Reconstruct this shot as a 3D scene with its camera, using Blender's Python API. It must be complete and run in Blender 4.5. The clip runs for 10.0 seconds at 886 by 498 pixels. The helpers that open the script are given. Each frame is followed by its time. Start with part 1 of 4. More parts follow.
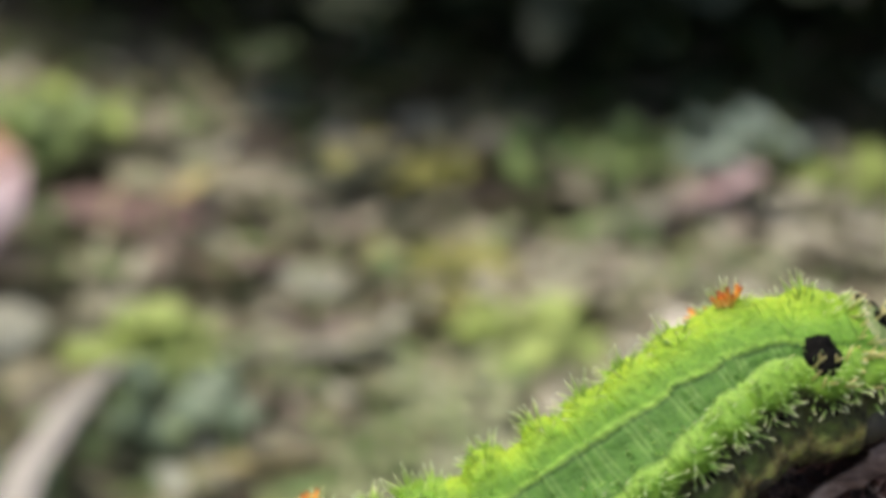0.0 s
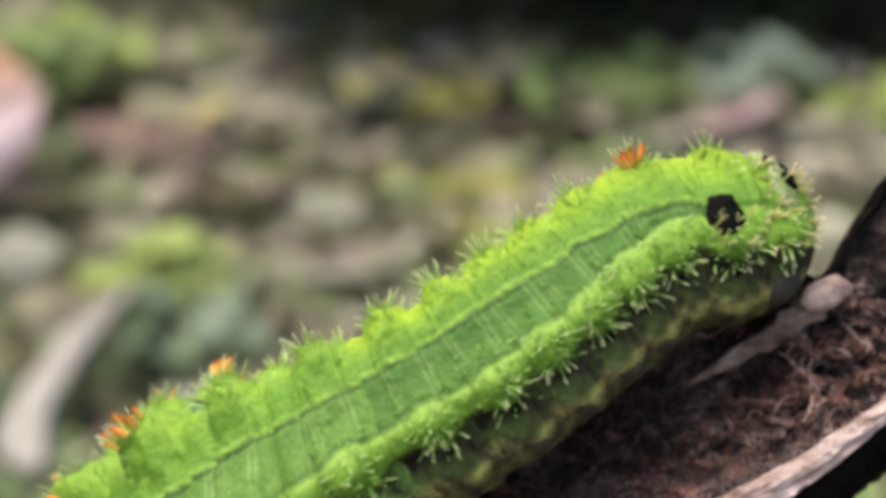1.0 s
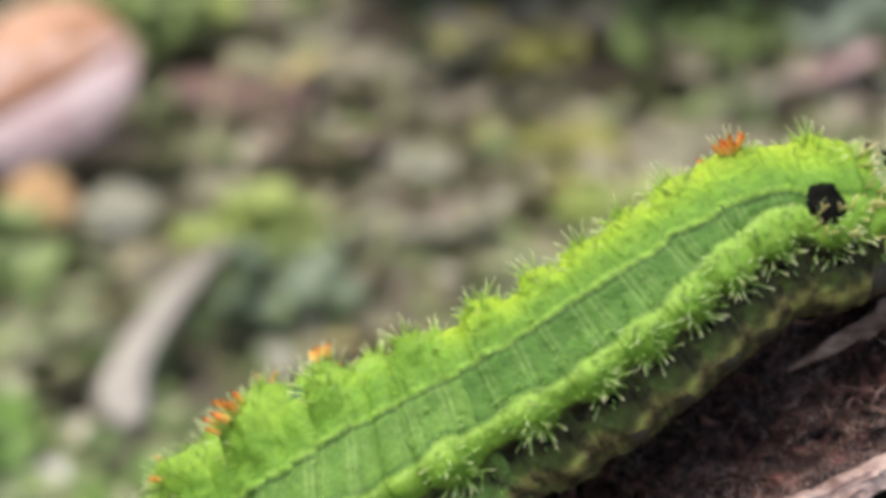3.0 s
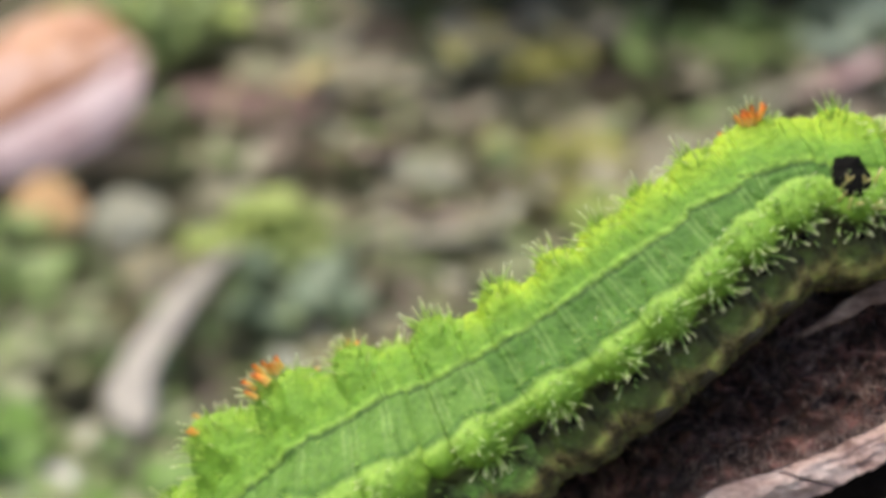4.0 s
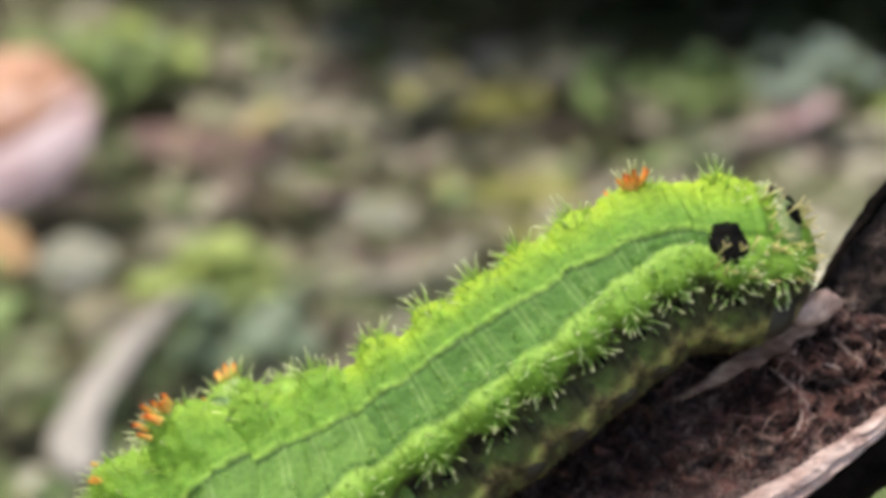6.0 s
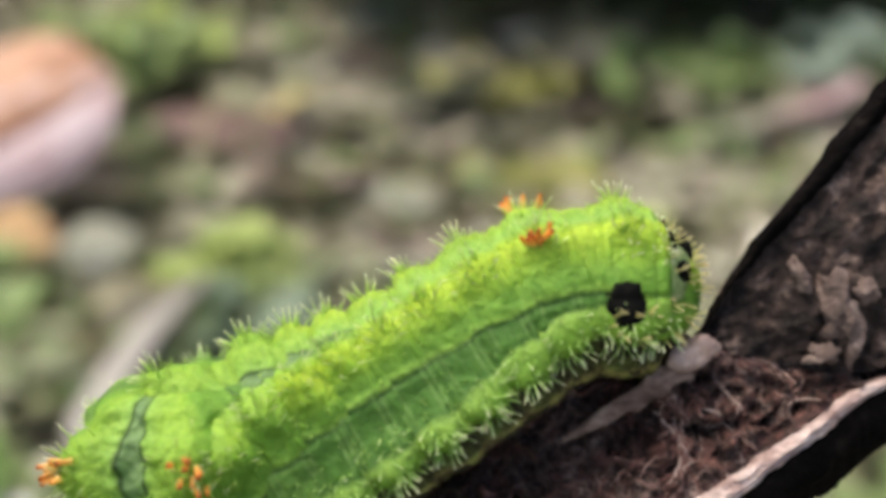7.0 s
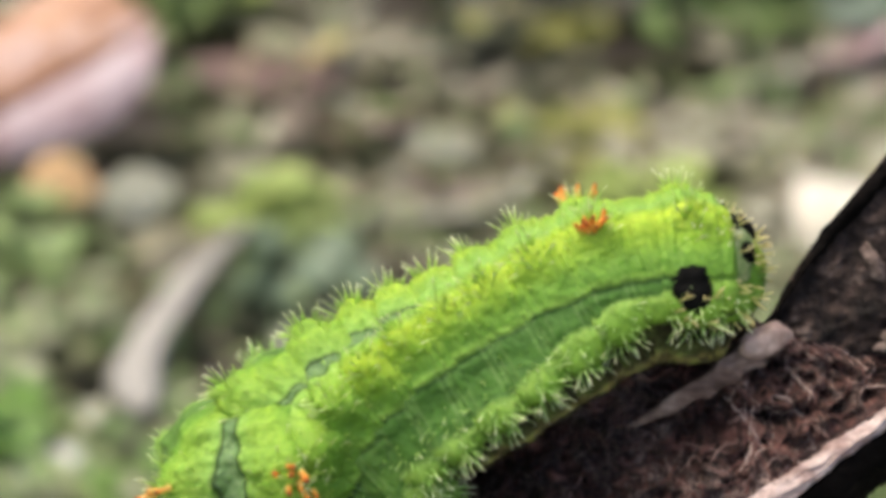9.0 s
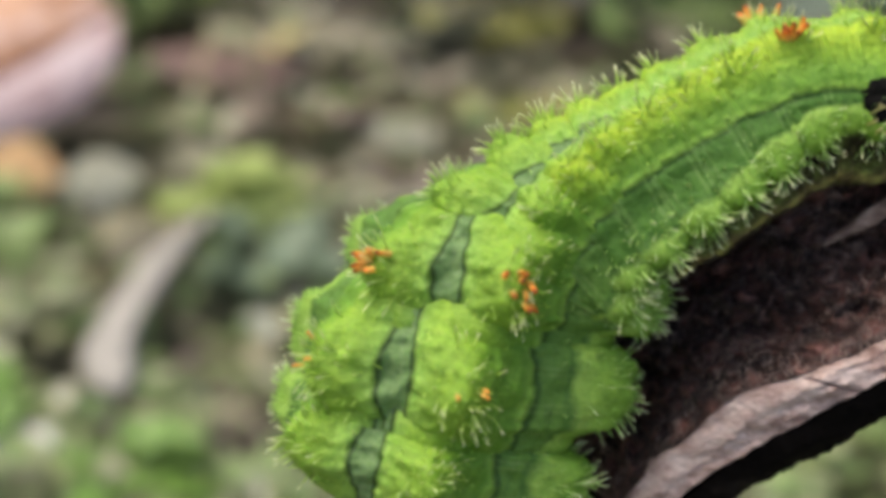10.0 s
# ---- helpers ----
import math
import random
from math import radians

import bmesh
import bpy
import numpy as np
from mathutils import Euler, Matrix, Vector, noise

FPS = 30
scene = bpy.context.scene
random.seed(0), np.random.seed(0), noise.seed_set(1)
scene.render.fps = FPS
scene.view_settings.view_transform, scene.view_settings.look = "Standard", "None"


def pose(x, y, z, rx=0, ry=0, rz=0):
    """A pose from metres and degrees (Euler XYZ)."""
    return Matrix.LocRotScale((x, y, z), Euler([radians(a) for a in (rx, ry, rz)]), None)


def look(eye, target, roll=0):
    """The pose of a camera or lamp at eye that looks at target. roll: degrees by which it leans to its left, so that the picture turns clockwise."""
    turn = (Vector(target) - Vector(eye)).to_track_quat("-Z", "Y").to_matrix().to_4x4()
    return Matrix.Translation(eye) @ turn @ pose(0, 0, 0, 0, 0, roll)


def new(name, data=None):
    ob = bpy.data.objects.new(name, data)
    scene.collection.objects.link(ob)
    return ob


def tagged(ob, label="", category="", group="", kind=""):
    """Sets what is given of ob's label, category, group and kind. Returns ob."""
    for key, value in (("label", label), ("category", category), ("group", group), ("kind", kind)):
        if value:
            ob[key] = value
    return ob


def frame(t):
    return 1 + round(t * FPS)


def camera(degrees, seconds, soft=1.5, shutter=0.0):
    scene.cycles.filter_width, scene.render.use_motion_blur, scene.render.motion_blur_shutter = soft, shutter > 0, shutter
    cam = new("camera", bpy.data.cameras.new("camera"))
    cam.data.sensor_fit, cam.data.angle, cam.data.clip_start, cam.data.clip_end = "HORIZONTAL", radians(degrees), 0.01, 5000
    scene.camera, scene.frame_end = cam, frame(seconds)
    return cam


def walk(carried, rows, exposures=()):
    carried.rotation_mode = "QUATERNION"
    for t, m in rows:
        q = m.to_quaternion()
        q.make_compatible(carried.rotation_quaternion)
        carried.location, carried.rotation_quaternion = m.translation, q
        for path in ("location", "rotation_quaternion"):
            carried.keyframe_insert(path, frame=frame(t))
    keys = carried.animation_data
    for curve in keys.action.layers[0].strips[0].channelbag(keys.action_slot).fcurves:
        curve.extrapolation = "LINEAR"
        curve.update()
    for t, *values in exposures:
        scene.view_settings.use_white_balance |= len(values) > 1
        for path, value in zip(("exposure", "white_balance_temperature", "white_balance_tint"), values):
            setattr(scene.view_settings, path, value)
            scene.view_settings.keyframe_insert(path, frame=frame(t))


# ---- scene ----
# ---------------------------------------------------------------- camera and its way
cam = camera(30, 10.0, soft=4.6)
cam.data.dof.use_dof = True
cam.data.dof.focus_distance = 0.116
cam.data.dof.aperture_fstop = 24.0
walk(cam, [
    (0, pose(-0.02356, 0.00171, 0.35322, 66.202, -2.771, -5.222)),
    (0.3, pose(-0.01179, -0.00074, 0.34861, 65.515, -2.689, -5.068)),
    (0.5, pose(-0.01217, -0.00013, 0.34976, 64.739, -2.908, -5.483)),
    (0.7, pose(-0.01460, -0.00030, 0.34950, 64.510, -2.640, -4.980)),
    (0.9, pose(-0.01421, -0.00172, 0.34676, 64.288, -2.376, -4.475)),
    (1, pose(-0.01413, -0.00082, 0.34845, 63.978, -2.222, -4.185)),
    (1.2, pose(-0.01063, 0.00065, 0.35123, 63.813, -1.988, -3.743)),
    (1.5, pose(-0.00742, 0.00038, 0.35071, 63.954, -1.706, -3.211)),
    (1.8, pose(-0.00704, 0.00058, 0.35110, 63.735, -1.502, -2.826)),
    (2, pose(-0.00911, 0.00295, 0.35554, 63.254, -1.442, -2.714)),
    (2.2, pose(-0.00840, 0.00140, 0.35263, 62.930, -1.220, -2.295)),
    (2.5, pose(-0.00973, -0.00092, 0.34827, 62.448, -0.886, -1.667)),
    (2.7, pose(-0.01250, 0.00023, 0.35042, 62.056, -0.804, -1.513)),
    (3.8, pose(-0.01558, 0.00058, 0.35110, 62.701, -0.595, -1.120)),
    (4, pose(-0.01493, -0.00134, 0.34748, 62.720, -0.620, -1.166)),
    (4.2, pose(-0.01109, 0.00003, 0.35007, 62.920, -0.780, -1.467)),
    (4.4, pose(-0.01007, 0.00034, 0.35063, 63.110, -0.930, -1.760)),
    (4.5, pose(-0.01097, -0.00016, 0.34971, 63.218, -1.020, -1.918)),
    (4.7, pose(-0.01530, 0.00036, 0.35068, 63.581, -1.304, -2.454)),
    (5, pose(-0.01186, 0.00162, 0.35305, 64.041, -1.398, -2.630)),
    (5.5, pose(-0.00926, -0.00034, 0.34936, 64.516, -1.402, -2.639)),
    (5.7, pose(-0.01141, -0.00052, 0.34902, 64.345, -1.364, -2.567)),
    (6.8, pose(0.00487, 0.00049, 0.35092, 63.536, -0.499, -0.938)),
    (7, pose(0.00394, 0.00191, 0.35359, 63.142, -0.401, -0.754)),
    (7.3, pose(-0.00215, 0.00153, 0.35288, 62.341, -0.285, -0.536)),
    (7.5, pose(-0.00000, -0.00000, 0.35000, 62.000, -0.000, -0.000)),
    (7.7, pose(0.00304, -0.00050, 0.34907, 61.653, 0.172, 0.323)),
    (8, pose(0.00162, -0.00164, 0.34691, 61.194, 0.229, 0.431)),
    (8.3, pose(0.00064, -0.00072, 0.34864, 60.984, 0.147, 0.276)),
    (8.5, pose(0.00463, -0.00113, 0.34787, 61.000, 0.248, 0.466)),
    (8.7, pose(0.00837, 0.00106, 0.35200, 60.980, 0.376, 0.708)),
    (9, pose(0.00123, 0.00346, 0.35651, 61.084, 0.143, 0.268)),
    (9.3, pose(-0.00742, 0.00165, 0.35311, 61.487, -0.136, -0.256)),
    (9.5, pose(-0.01061, 0.00274, 0.35515, 61.409, -0.236, -0.443)),
    (9.7, pose(-0.01430, 0.00064, 0.35120, 61.580, -0.610, -1.146)),
    (10, pose(-0.01931, -0.00359, 0.34325, 61.828, -1.170, -2.200)),
], exposures=[(0.0, 0.58, 7000, 10), (1.0, 0.75, 7000, 10), (2.0, 0.79, 7000, 10), (2.7, 0.70, 7000, 10), (4.5, 0.70, 7000, 10), (5.0, 0.76, 7000, 10), (5.7, 0.74, 7000, 10), (7.5, 0.73, 7000, 9), (9.0, 0.72, 7000, 9), (9.5, 0.65, 7000, 9), (10.0, 0.57, 7000, 9)])

# ---------------------------------------------------------------- sky, sun, exposure
world = bpy.data.worlds.new("sky")
scene.world = world
world.use_nodes = True
wn = world.node_tree
wn.nodes.clear()
sky = wn.nodes.new("ShaderNodeTexSky")
sky.sky_type, sky.sun_disc = "NISHITA", False
sky.sun_elevation, sky.sun_rotation = radians(72), radians(-93)
sky.air_density, sky.dust_density, sky.ozone_density = 1.0, 4.0, 1.0
wbg = wn.nodes.new("ShaderNodeBackground")
wbg.inputs["Strength"].default_value = 0.15
wout = wn.nodes.new("ShaderNodeOutputWorld")
wn.links.new(sky.outputs[0], wbg.inputs[0])
wn.links.new(wbg.outputs[0], wout.inputs[0])

sun = new("sun", bpy.data.lights.new("sun", "SUN"))
sun.data.energy, sun.data.angle, sun.data.color = 1.5, radians(40), (1.0, 0.94, 0.84)
sun.matrix_world = look((-0.47, 0.08, 1.75), (0, 0.1, 0.3))


# ---------------------------------------------------------------- materials
def nodes_of(name):
    m = bpy.data.materials.new(name)
    m.use_nodes = True
    nt = m.node_tree
    return m, nt, nt.nodes["Principled BSDF"]


def ramp(nt, stops, ease="LINEAR"):
    r = nt.nodes.new("ShaderNodeValToRGB")
    r.color_ramp.interpolation = ease
    while len(r.color_ramp.elements) < len(stops):
        r.color_ramp.elements.new(0.5)
    for e, (p, c) in zip(r.color_ramp.elements, stops):
        e.position, e.color = p, (*c, 1)
    return r


def noise_tex(nt, scale, detail=4.0, stretch=(1, 1, 1), coords="Object", rough=0.6):
    tc = nt.nodes.new("ShaderNodeTexCoord")
    mp = nt.nodes.new("ShaderNodeMapping")
    mp.inputs["Scale"].default_value = stretch
    n = nt.nodes.new("ShaderNodeTexNoise")
    n.inputs["Scale"].default_value, n.inputs["Detail"].default_value = scale, detail
    n.inputs["Roughness"].default_value = rough
    nt.links.new(tc.outputs[coords], mp.inputs[0])
    nt.links.new(mp.outputs[0], n.inputs["Vector"])
    return n


def mixed(nt, a, b, fac, mode="MIX"):
    m = nt.nodes.new("ShaderNodeMix")
    m.data_type, m.blend_type = "RGBA", mode
    for sock, v in ((m.inputs[0], fac), (m.inputs[6], a), (m.inputs[7], b)):
        if isinstance(v, bpy.types.NodeSocket):
            nt.links.new(v, sock)
        elif isinstance(v, tuple):
            sock.default_value = (*v, 1)
        else:
            sock.default_value = v
    return m.outputs[2]


def calc(nt, op, a, b=None):
    m = nt.nodes.new("ShaderNodeMath")
    m.operation = op
    for sock, v in zip(m.inputs, (a, b)):
        if isinstance(v, bpy.types.NodeSocket):
            nt.links.new(v, sock)
        elif v is not None:
            sock.default_value = v
    return m.outputs[0]


def bump(nt, bsdf, height, strength, distance):
    b = nt.nodes.new("ShaderNodeBump")
    b.inputs["Strength"].default_value, b.inputs["Distance"].default_value = strength, distance
    nt.links.new(height, b.inputs["Height"])
    nt.links.new(b.outputs[0], bsdf.inputs["Normal"])


def plain(name, stops, scale, rough=0.8, stretch=(1, 1, 1), strength=0.4, distance=0.001, fine=6.0, translucent=0.0):
    """A surface whose colour wanders between stops, with a coarse and a fine grain."""
    m, nt, b = nodes_of(name)
    n1 = noise_tex(nt, scale, 5, stretch)
    n2 = noise_tex(nt, scale * fine, 4, stretch)
    c = ramp(nt, stops)
    nt.links.new(n1.outputs[0], c.inputs[0])
    g = ramp(nt, [(0.25, (0.62, 0.62, 0.62)), (0.75, (1.25, 1.25, 1.25))])
    nt.links.new(n2.outputs[0], g.inputs[0])
    nt.links.new(mixed(nt, c.outputs[0], g.outputs[0], 0.8, "MULTIPLY"), b.inputs["Base Color"])
    b.inputs["Roughness"].default_value = rough
    bump(nt, b, n2.outputs[0], strength, distance)
    if translucent:
        b.inputs["Subsurface Weight"].default_value = translucent
        b.inputs["Subsurface Radius"].default_value = (0.6, 1.0, 0.2)
        b.inputs["Subsurface Scale"].default_value = 0.001
    return m


def islands(name, colours, rough=0.75, scale=60):
    """Many loose pieces in one mesh, each with a colour of its own."""
    m, nt, b = nodes_of(name)
    geo = nt.nodes.new("ShaderNodeNewGeometry")
    stops = [(i / len(colours), c) for i, c in enumerate(colours)]
    c = ramp(nt, stops, "CONSTANT")
    nt.links.new(geo.outputs["Random Per Island"], c.inputs[0])
    n = noise_tex(nt, scale, 4)
    g = ramp(nt, [(0.3, (0.55, 0.55, 0.55)), (0.7, (1.2, 1.2, 1.2))])
    nt.links.new(n.outputs[0], g.inputs[0])
    nt.links.new(mixed(nt, c.outputs[0], g.outputs[0], 0.8, "MULTIPLY"), b.inputs["Base Color"])
    b.inputs["Roughness"].default_value = rough
    bump(nt, b, n.outputs[0], 0.4, 0.002)
    return m


def green_bands(front):
    """Colours from the back (0) to the belly (1); front: the paler, fresher skin of the first segments."""
    crest = (0.215, 0.375, 0.040) if front else (0.340, 0.480, 0.036)
    panel = (0.105, 0.220, 0.042) if front else (0.068, 0.168, 0.028)
    # brown flank and belly, with the underside's shade put into the colour too
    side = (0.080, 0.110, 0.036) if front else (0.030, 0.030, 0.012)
    return [
        (0.000, (0.150, 0.250, 0.100)), (0.080, (0.140, 0.245, 0.090)), (0.102, (0.014, 0.040, 0.008)), (0.122, (0.24, 0.42, 0.080)), (0.170, (0.22, 0.38, 0.05)),
        # crest shade at 0.32 to 0.42 and the highlight at 0.444 are painted in
        (0.250, crest), (0.320, (crest[0] * 0.68, crest[1] * 0.82, 0.034)), (0.375, (0.142, 0.292, 0.034)), (0.420, (0.112, 0.250, 0.028)), (0.444, (0.215, 0.390, 0.062)),
        (0.460, (0.026, 0.075, 0.012)), (0.474, panel), (0.610, (panel[0] * 1.12, panel[1] * 1.10, panel[2])), (0.626, (0.060, 0.150, 0.026)), (0.642, (0.260, 0.430, 0.080)),
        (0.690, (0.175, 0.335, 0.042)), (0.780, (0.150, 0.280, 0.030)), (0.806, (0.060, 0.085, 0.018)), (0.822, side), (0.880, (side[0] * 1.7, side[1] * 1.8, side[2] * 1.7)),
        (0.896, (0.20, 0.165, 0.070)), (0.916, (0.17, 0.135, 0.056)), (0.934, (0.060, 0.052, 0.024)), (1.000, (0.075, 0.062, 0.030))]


def skin_material(name, front=False):
    m, nt, b = nodes_of(name)
    at = nt.nodes.new("ShaderNodeAttribute")
    at.attribute_name = "band"
    tc = nt.nodes.new("ShaderNodeTexCoord")
    sep = nt.nodes.new("ShaderNodeSeparateXYZ")
    nt.links.new(tc.outputs["Object"], sep.inputs[0])
    wav = noise_tex(nt, 900, 3)
    frac = calc(nt, "ADD", at.outputs["Fac"], calc(nt, "MULTIPLY", calc(nt, "SUBTRACT", wav.outputs[0], 0.5), 0.016))
    c = ramp(nt, green_bands(front))
    nt.links.new(frac, c.inputs[0])
    big = noise_tex(nt, 560, 5)
    fine = noise_tex(nt, 2300, 4)
    g1 = ramp(nt, [(0.34, (0.78, 0.84, 0.70)), (0.5, (0.98, 0.99, 0.95)), (0.66, (1.20, 1.16, 1.10))])
    nt.links.new(big.outputs[0], g1.inputs[0])
    g2 = ramp(nt, [(0.34, (0.66, 0.74, 0.62)), (0.66, (1.30, 1.22, 1.35))])
    nt.links.new(fine.outputs[0], g2.inputs[0])
    col = mixed(nt, c.outputs[0], g1.outputs[0], 0.75, "MULTIPLY")
    col = mixed(nt, col, g2.outputs[0], 0.55, "MULTIPLY")
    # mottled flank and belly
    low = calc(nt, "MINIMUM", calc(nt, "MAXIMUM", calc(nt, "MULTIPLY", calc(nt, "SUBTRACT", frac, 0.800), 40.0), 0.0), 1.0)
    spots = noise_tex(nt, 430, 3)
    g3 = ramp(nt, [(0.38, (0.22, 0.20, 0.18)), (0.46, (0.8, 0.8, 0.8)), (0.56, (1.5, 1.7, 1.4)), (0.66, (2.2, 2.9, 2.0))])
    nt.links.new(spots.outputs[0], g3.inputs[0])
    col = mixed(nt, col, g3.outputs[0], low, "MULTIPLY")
    # pairs of pale creases where one segment meets the next
    along = calc(nt, "MULTIPLY", calc(nt, "ABSOLUTE", sep.outputs[0]), 420.0)
    crease = 0.0
    for where in (0.46, 0.66):
        one = calc(nt, "MAXIMUM", calc(nt, "SUBTRACT", 1.0, calc(nt, "MULTIPLY", calc(nt, "ABSOLUTE", calc(nt, "SUBTRACT", along, where)), 11.0)), 0.0)
        crease = one if crease == 0.0 else calc(nt, "MAXIMUM", crease, one)
    inside = calc(nt, "MAXIMUM", calc(nt, "SUBTRACT", 1.0, calc(nt, "MULTIPLY", calc(nt, "ABSOLUTE", calc(nt, "SUBTRACT", frac, 0.540)), 7.5)), 0.08)
    col = mixed(nt, col, (0.26, 0.40, 0.13), calc(nt, "MULTIPLY", calc(nt, "MULTIPLY", crease, inside), calc(nt, "MULTIPLY", big.outputs[0], 0.95)))
    nt.links.new(col, b.inputs["Base Color"])
    b.inputs["Roughness"].default_value = 0.55
    b.inputs["Specular IOR Level"].default_value = 0.25
    b.inputs["Subsurface Weight"].default_value = 0.22
    b.inputs["Subsurface Radius"].default_value = (0.5, 1.0, 0.15)
    b.inputs["Subsurface Scale"].default_value = 0.0010
    bump(nt, b, calc(nt, "ADD", calc(nt, "MULTIPLY", fine.outputs[0], 0.7), big.outputs[0]), 0.6, 0.0005)
    return m


def spine_material(name, stops, rough=0.4):
    m, nt, b = nodes_of(name)
    a = nt.nodes.new("ShaderNodeAttribute")
    a.attribute_name = "along"
    c = ramp(nt, stops)
    nt.links.new(a.outputs["Fac"], c.inputs[0])
    geo = nt.nodes.new("ShaderNodeNewGeometry")
    g = ramp(nt, [(0.0, (0.75, 0.78, 0.7)), (1.0, (1.2, 1.15, 1.2))])
    nt.links.new(geo.outputs["Random Per Island"], g.inputs[0])
    col = mixed(nt, c.outputs[0], g.outputs[0], 1.0, "MULTIPLY")
    nt.links.new(col, b.inputs["Base Color"])
    b.inputs["Roughness"].default_value = rough
    thin = nt.nodes.new("ShaderNodeBsdfTranslucent")
    nt.links.new(col, thin.inputs["Color"])
    both = nt.nodes.new("ShaderNodeMixShader")
    both.inputs[0].default_value = 0.45
    nt.links.new(b.outputs[0], both.inputs[1])
    nt.links.new(thin.outputs[0], both.inputs[2])
    nt.links.new(both.outputs[0], nt.nodes["Material Output"].inputs["Surface"])
    return m


SKIN = skin_material("caterpillar_skin")
SKIN_FRONT = skin_material("front_skin", True)
SPINE_Y = spine_material("yellow_green_spine", [(0, (0.42, 0.64, 0.12)), (0.40, (0.52, 0.74, 0.18)), (0.75, (0.80, 0.88, 0.50)), (1, (0.90, 0.92, 0.70))])
SPINE_G = spine_material("green_spine", [(0, (0.40, 0.64, 0.16)), (0.40, (0.46, 0.70, 0.22)), (0.75, (0.76, 0.86, 0.52)), (1, (0.90, 0.92, 0.70))])
SPINE_O = spine_material("orange_spine", [(0, (0.92, 0.70, 0.20)), (0.50, (0.95, 0.52, 0.12)), (0.76, (0.88, 0.34, 0.06)), (0.92, (0.50, 0.13, 0.03)), (1, (0.30, 0.06, 0.02))])
SPINE_C = spine_material("cream_spine", [(0, (0.36, 0.44, 0.10)), (0.6, (0.68, 0.64, 0.28)), (1, (0.84, 0.74, 0.46))])
BLACK = plain("black_chitin", [(0.3, (0.003, 0.003, 0.003)), (0.7, (0.007, 0.007, 0.006))], 900, 0.55, distance=0.0002)
CREAM = plain("cream_plate", [(0.40, (0.12, 0.20, 0.05)), (0.52, (0.26, 0.32, 0.13)), (0.62, (0.52, 0.50, 0.32))], 1100, 0.5, distance=0.0002)
BLACK.node_tree.nodes["Principled BSDF"].inputs["Specular IOR Level"].default_value = 0.04
PROLEG = plain("proleg_skin", [(0.3, (0.014, 0.011, 0.006)), (0.55, (0.030, 0.024, 0.012)), (0.72, (0.070, 0.062, 0.030))], 420, 0.6, distance=0.0003)
WOOD_UP = plain("grey_brown_wood", [(0.34, (0.075, 0.042, 0.033)), (0.50, (0.20, 0.130, 0.108)), (0.68, (0.44, 0.335, 0.29))], 300, 0.8, (1, 2, 1), 0.6, 0.0003, 5.0)


def wood_inside():
    """Torn, crumbling wood: reddish brown, cracked into small grains, with a web of pale fibres."""
    m, nt, b = nodes_of("torn_inner_wood")
    warp = noise_tex(nt, 520, 4)
    tc = nt.nodes.new("ShaderNodeTexCoord")
    add = nt.nodes.new("ShaderNodeMix")
    add.data_type, add.blend_type = "RGBA", "LINEAR_LIGHT"
    add.inputs[0].default_value = 0.0013
    nt.links.new(tc.outputs["Object"], add.inputs[6])
    nt.links.new(warp.outputs["Color"], add.inputs[7])
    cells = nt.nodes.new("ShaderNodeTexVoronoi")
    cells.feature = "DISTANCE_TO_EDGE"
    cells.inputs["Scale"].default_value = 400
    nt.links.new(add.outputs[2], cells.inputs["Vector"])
    # shade in the crevices between the grains is put into the colour
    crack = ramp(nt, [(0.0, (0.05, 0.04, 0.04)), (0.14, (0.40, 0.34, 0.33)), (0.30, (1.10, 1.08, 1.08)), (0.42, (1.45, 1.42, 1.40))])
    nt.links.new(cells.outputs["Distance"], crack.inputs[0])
    n1 = noise_tex(nt, 260, 6, (0.9, 1.5, 1.2), rough=0.65)
    n1.inputs["Distortion"].default_value = 0.9
    c = ramp(nt, [(0.32, (0.024, 0.009, 0.008)), (0.44, (0.078, 0.030, 0.023)), (0.55, (0.155, 0.065, 0.053)), (0.68, (0.28, 0.150, 0.130))])
    nt.links.new(n1.outputs[0], c.inputs[0])
    # pale fibres follow the crests of a second, stretched grain, in patches
    web = noise_tex(nt, 560, 3, (1.3, 0.8, 1.0))
    web.inputs["Distortion"].default_value = 1.8
    crest = calc(nt, "SUBTRACT", 1.0, calc(nt, "MULTIPLY", calc(nt, "ABSOLUTE", calc(nt, "SUBTRACT", web.outputs[0], 0.5)), 16.0))
    patch = noise_tex(nt, 150, 3)
    some = ramp(nt, [(0.47, (0, 0, 0)), (0.60, (1, 1, 1))])
    nt.links.new(patch.outputs[0], some.inputs[0])
    fibre = calc(nt, "MULTIPLY", calc(nt, "MAXIMUM", crest, 0.0), some.outputs[0])
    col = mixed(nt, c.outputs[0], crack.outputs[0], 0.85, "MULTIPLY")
    col = mixed(nt, col, (0.58, 0.43, 0.38), calc(nt, "MULTIPLY", fibre, 0.8))
    n2 = noise_tex(nt, 1500, 3)
    fine = ramp(nt, [(0.36, (0.80, 0.78, 0.78)), (0.64, (1.2, 1.2, 1.2))])
    nt.links.new(n2.outputs[0], fine.inputs[0])
    nt.links.new(mixed(nt, col, fine.outputs[0], 0.8, "MULTIPLY"), b.inputs["Base Color"])
    b.inputs["Roughness"].default_value = 0.72
    high = calc(nt, "ADD", calc(nt, "MULTIPLY", calc(nt, "MINIMUM", cells.outputs["Distance"], 0.3), 1.6), calc(nt, "MULTIPLY", fibre, 0.5))
    bump(nt, b, calc(nt, "ADD", calc(nt, "ADD", n1.outputs[0], high), calc(nt, "MULTIPLY", n2.outputs[0], 0.25)), 1.0, 0.0011)
    return m


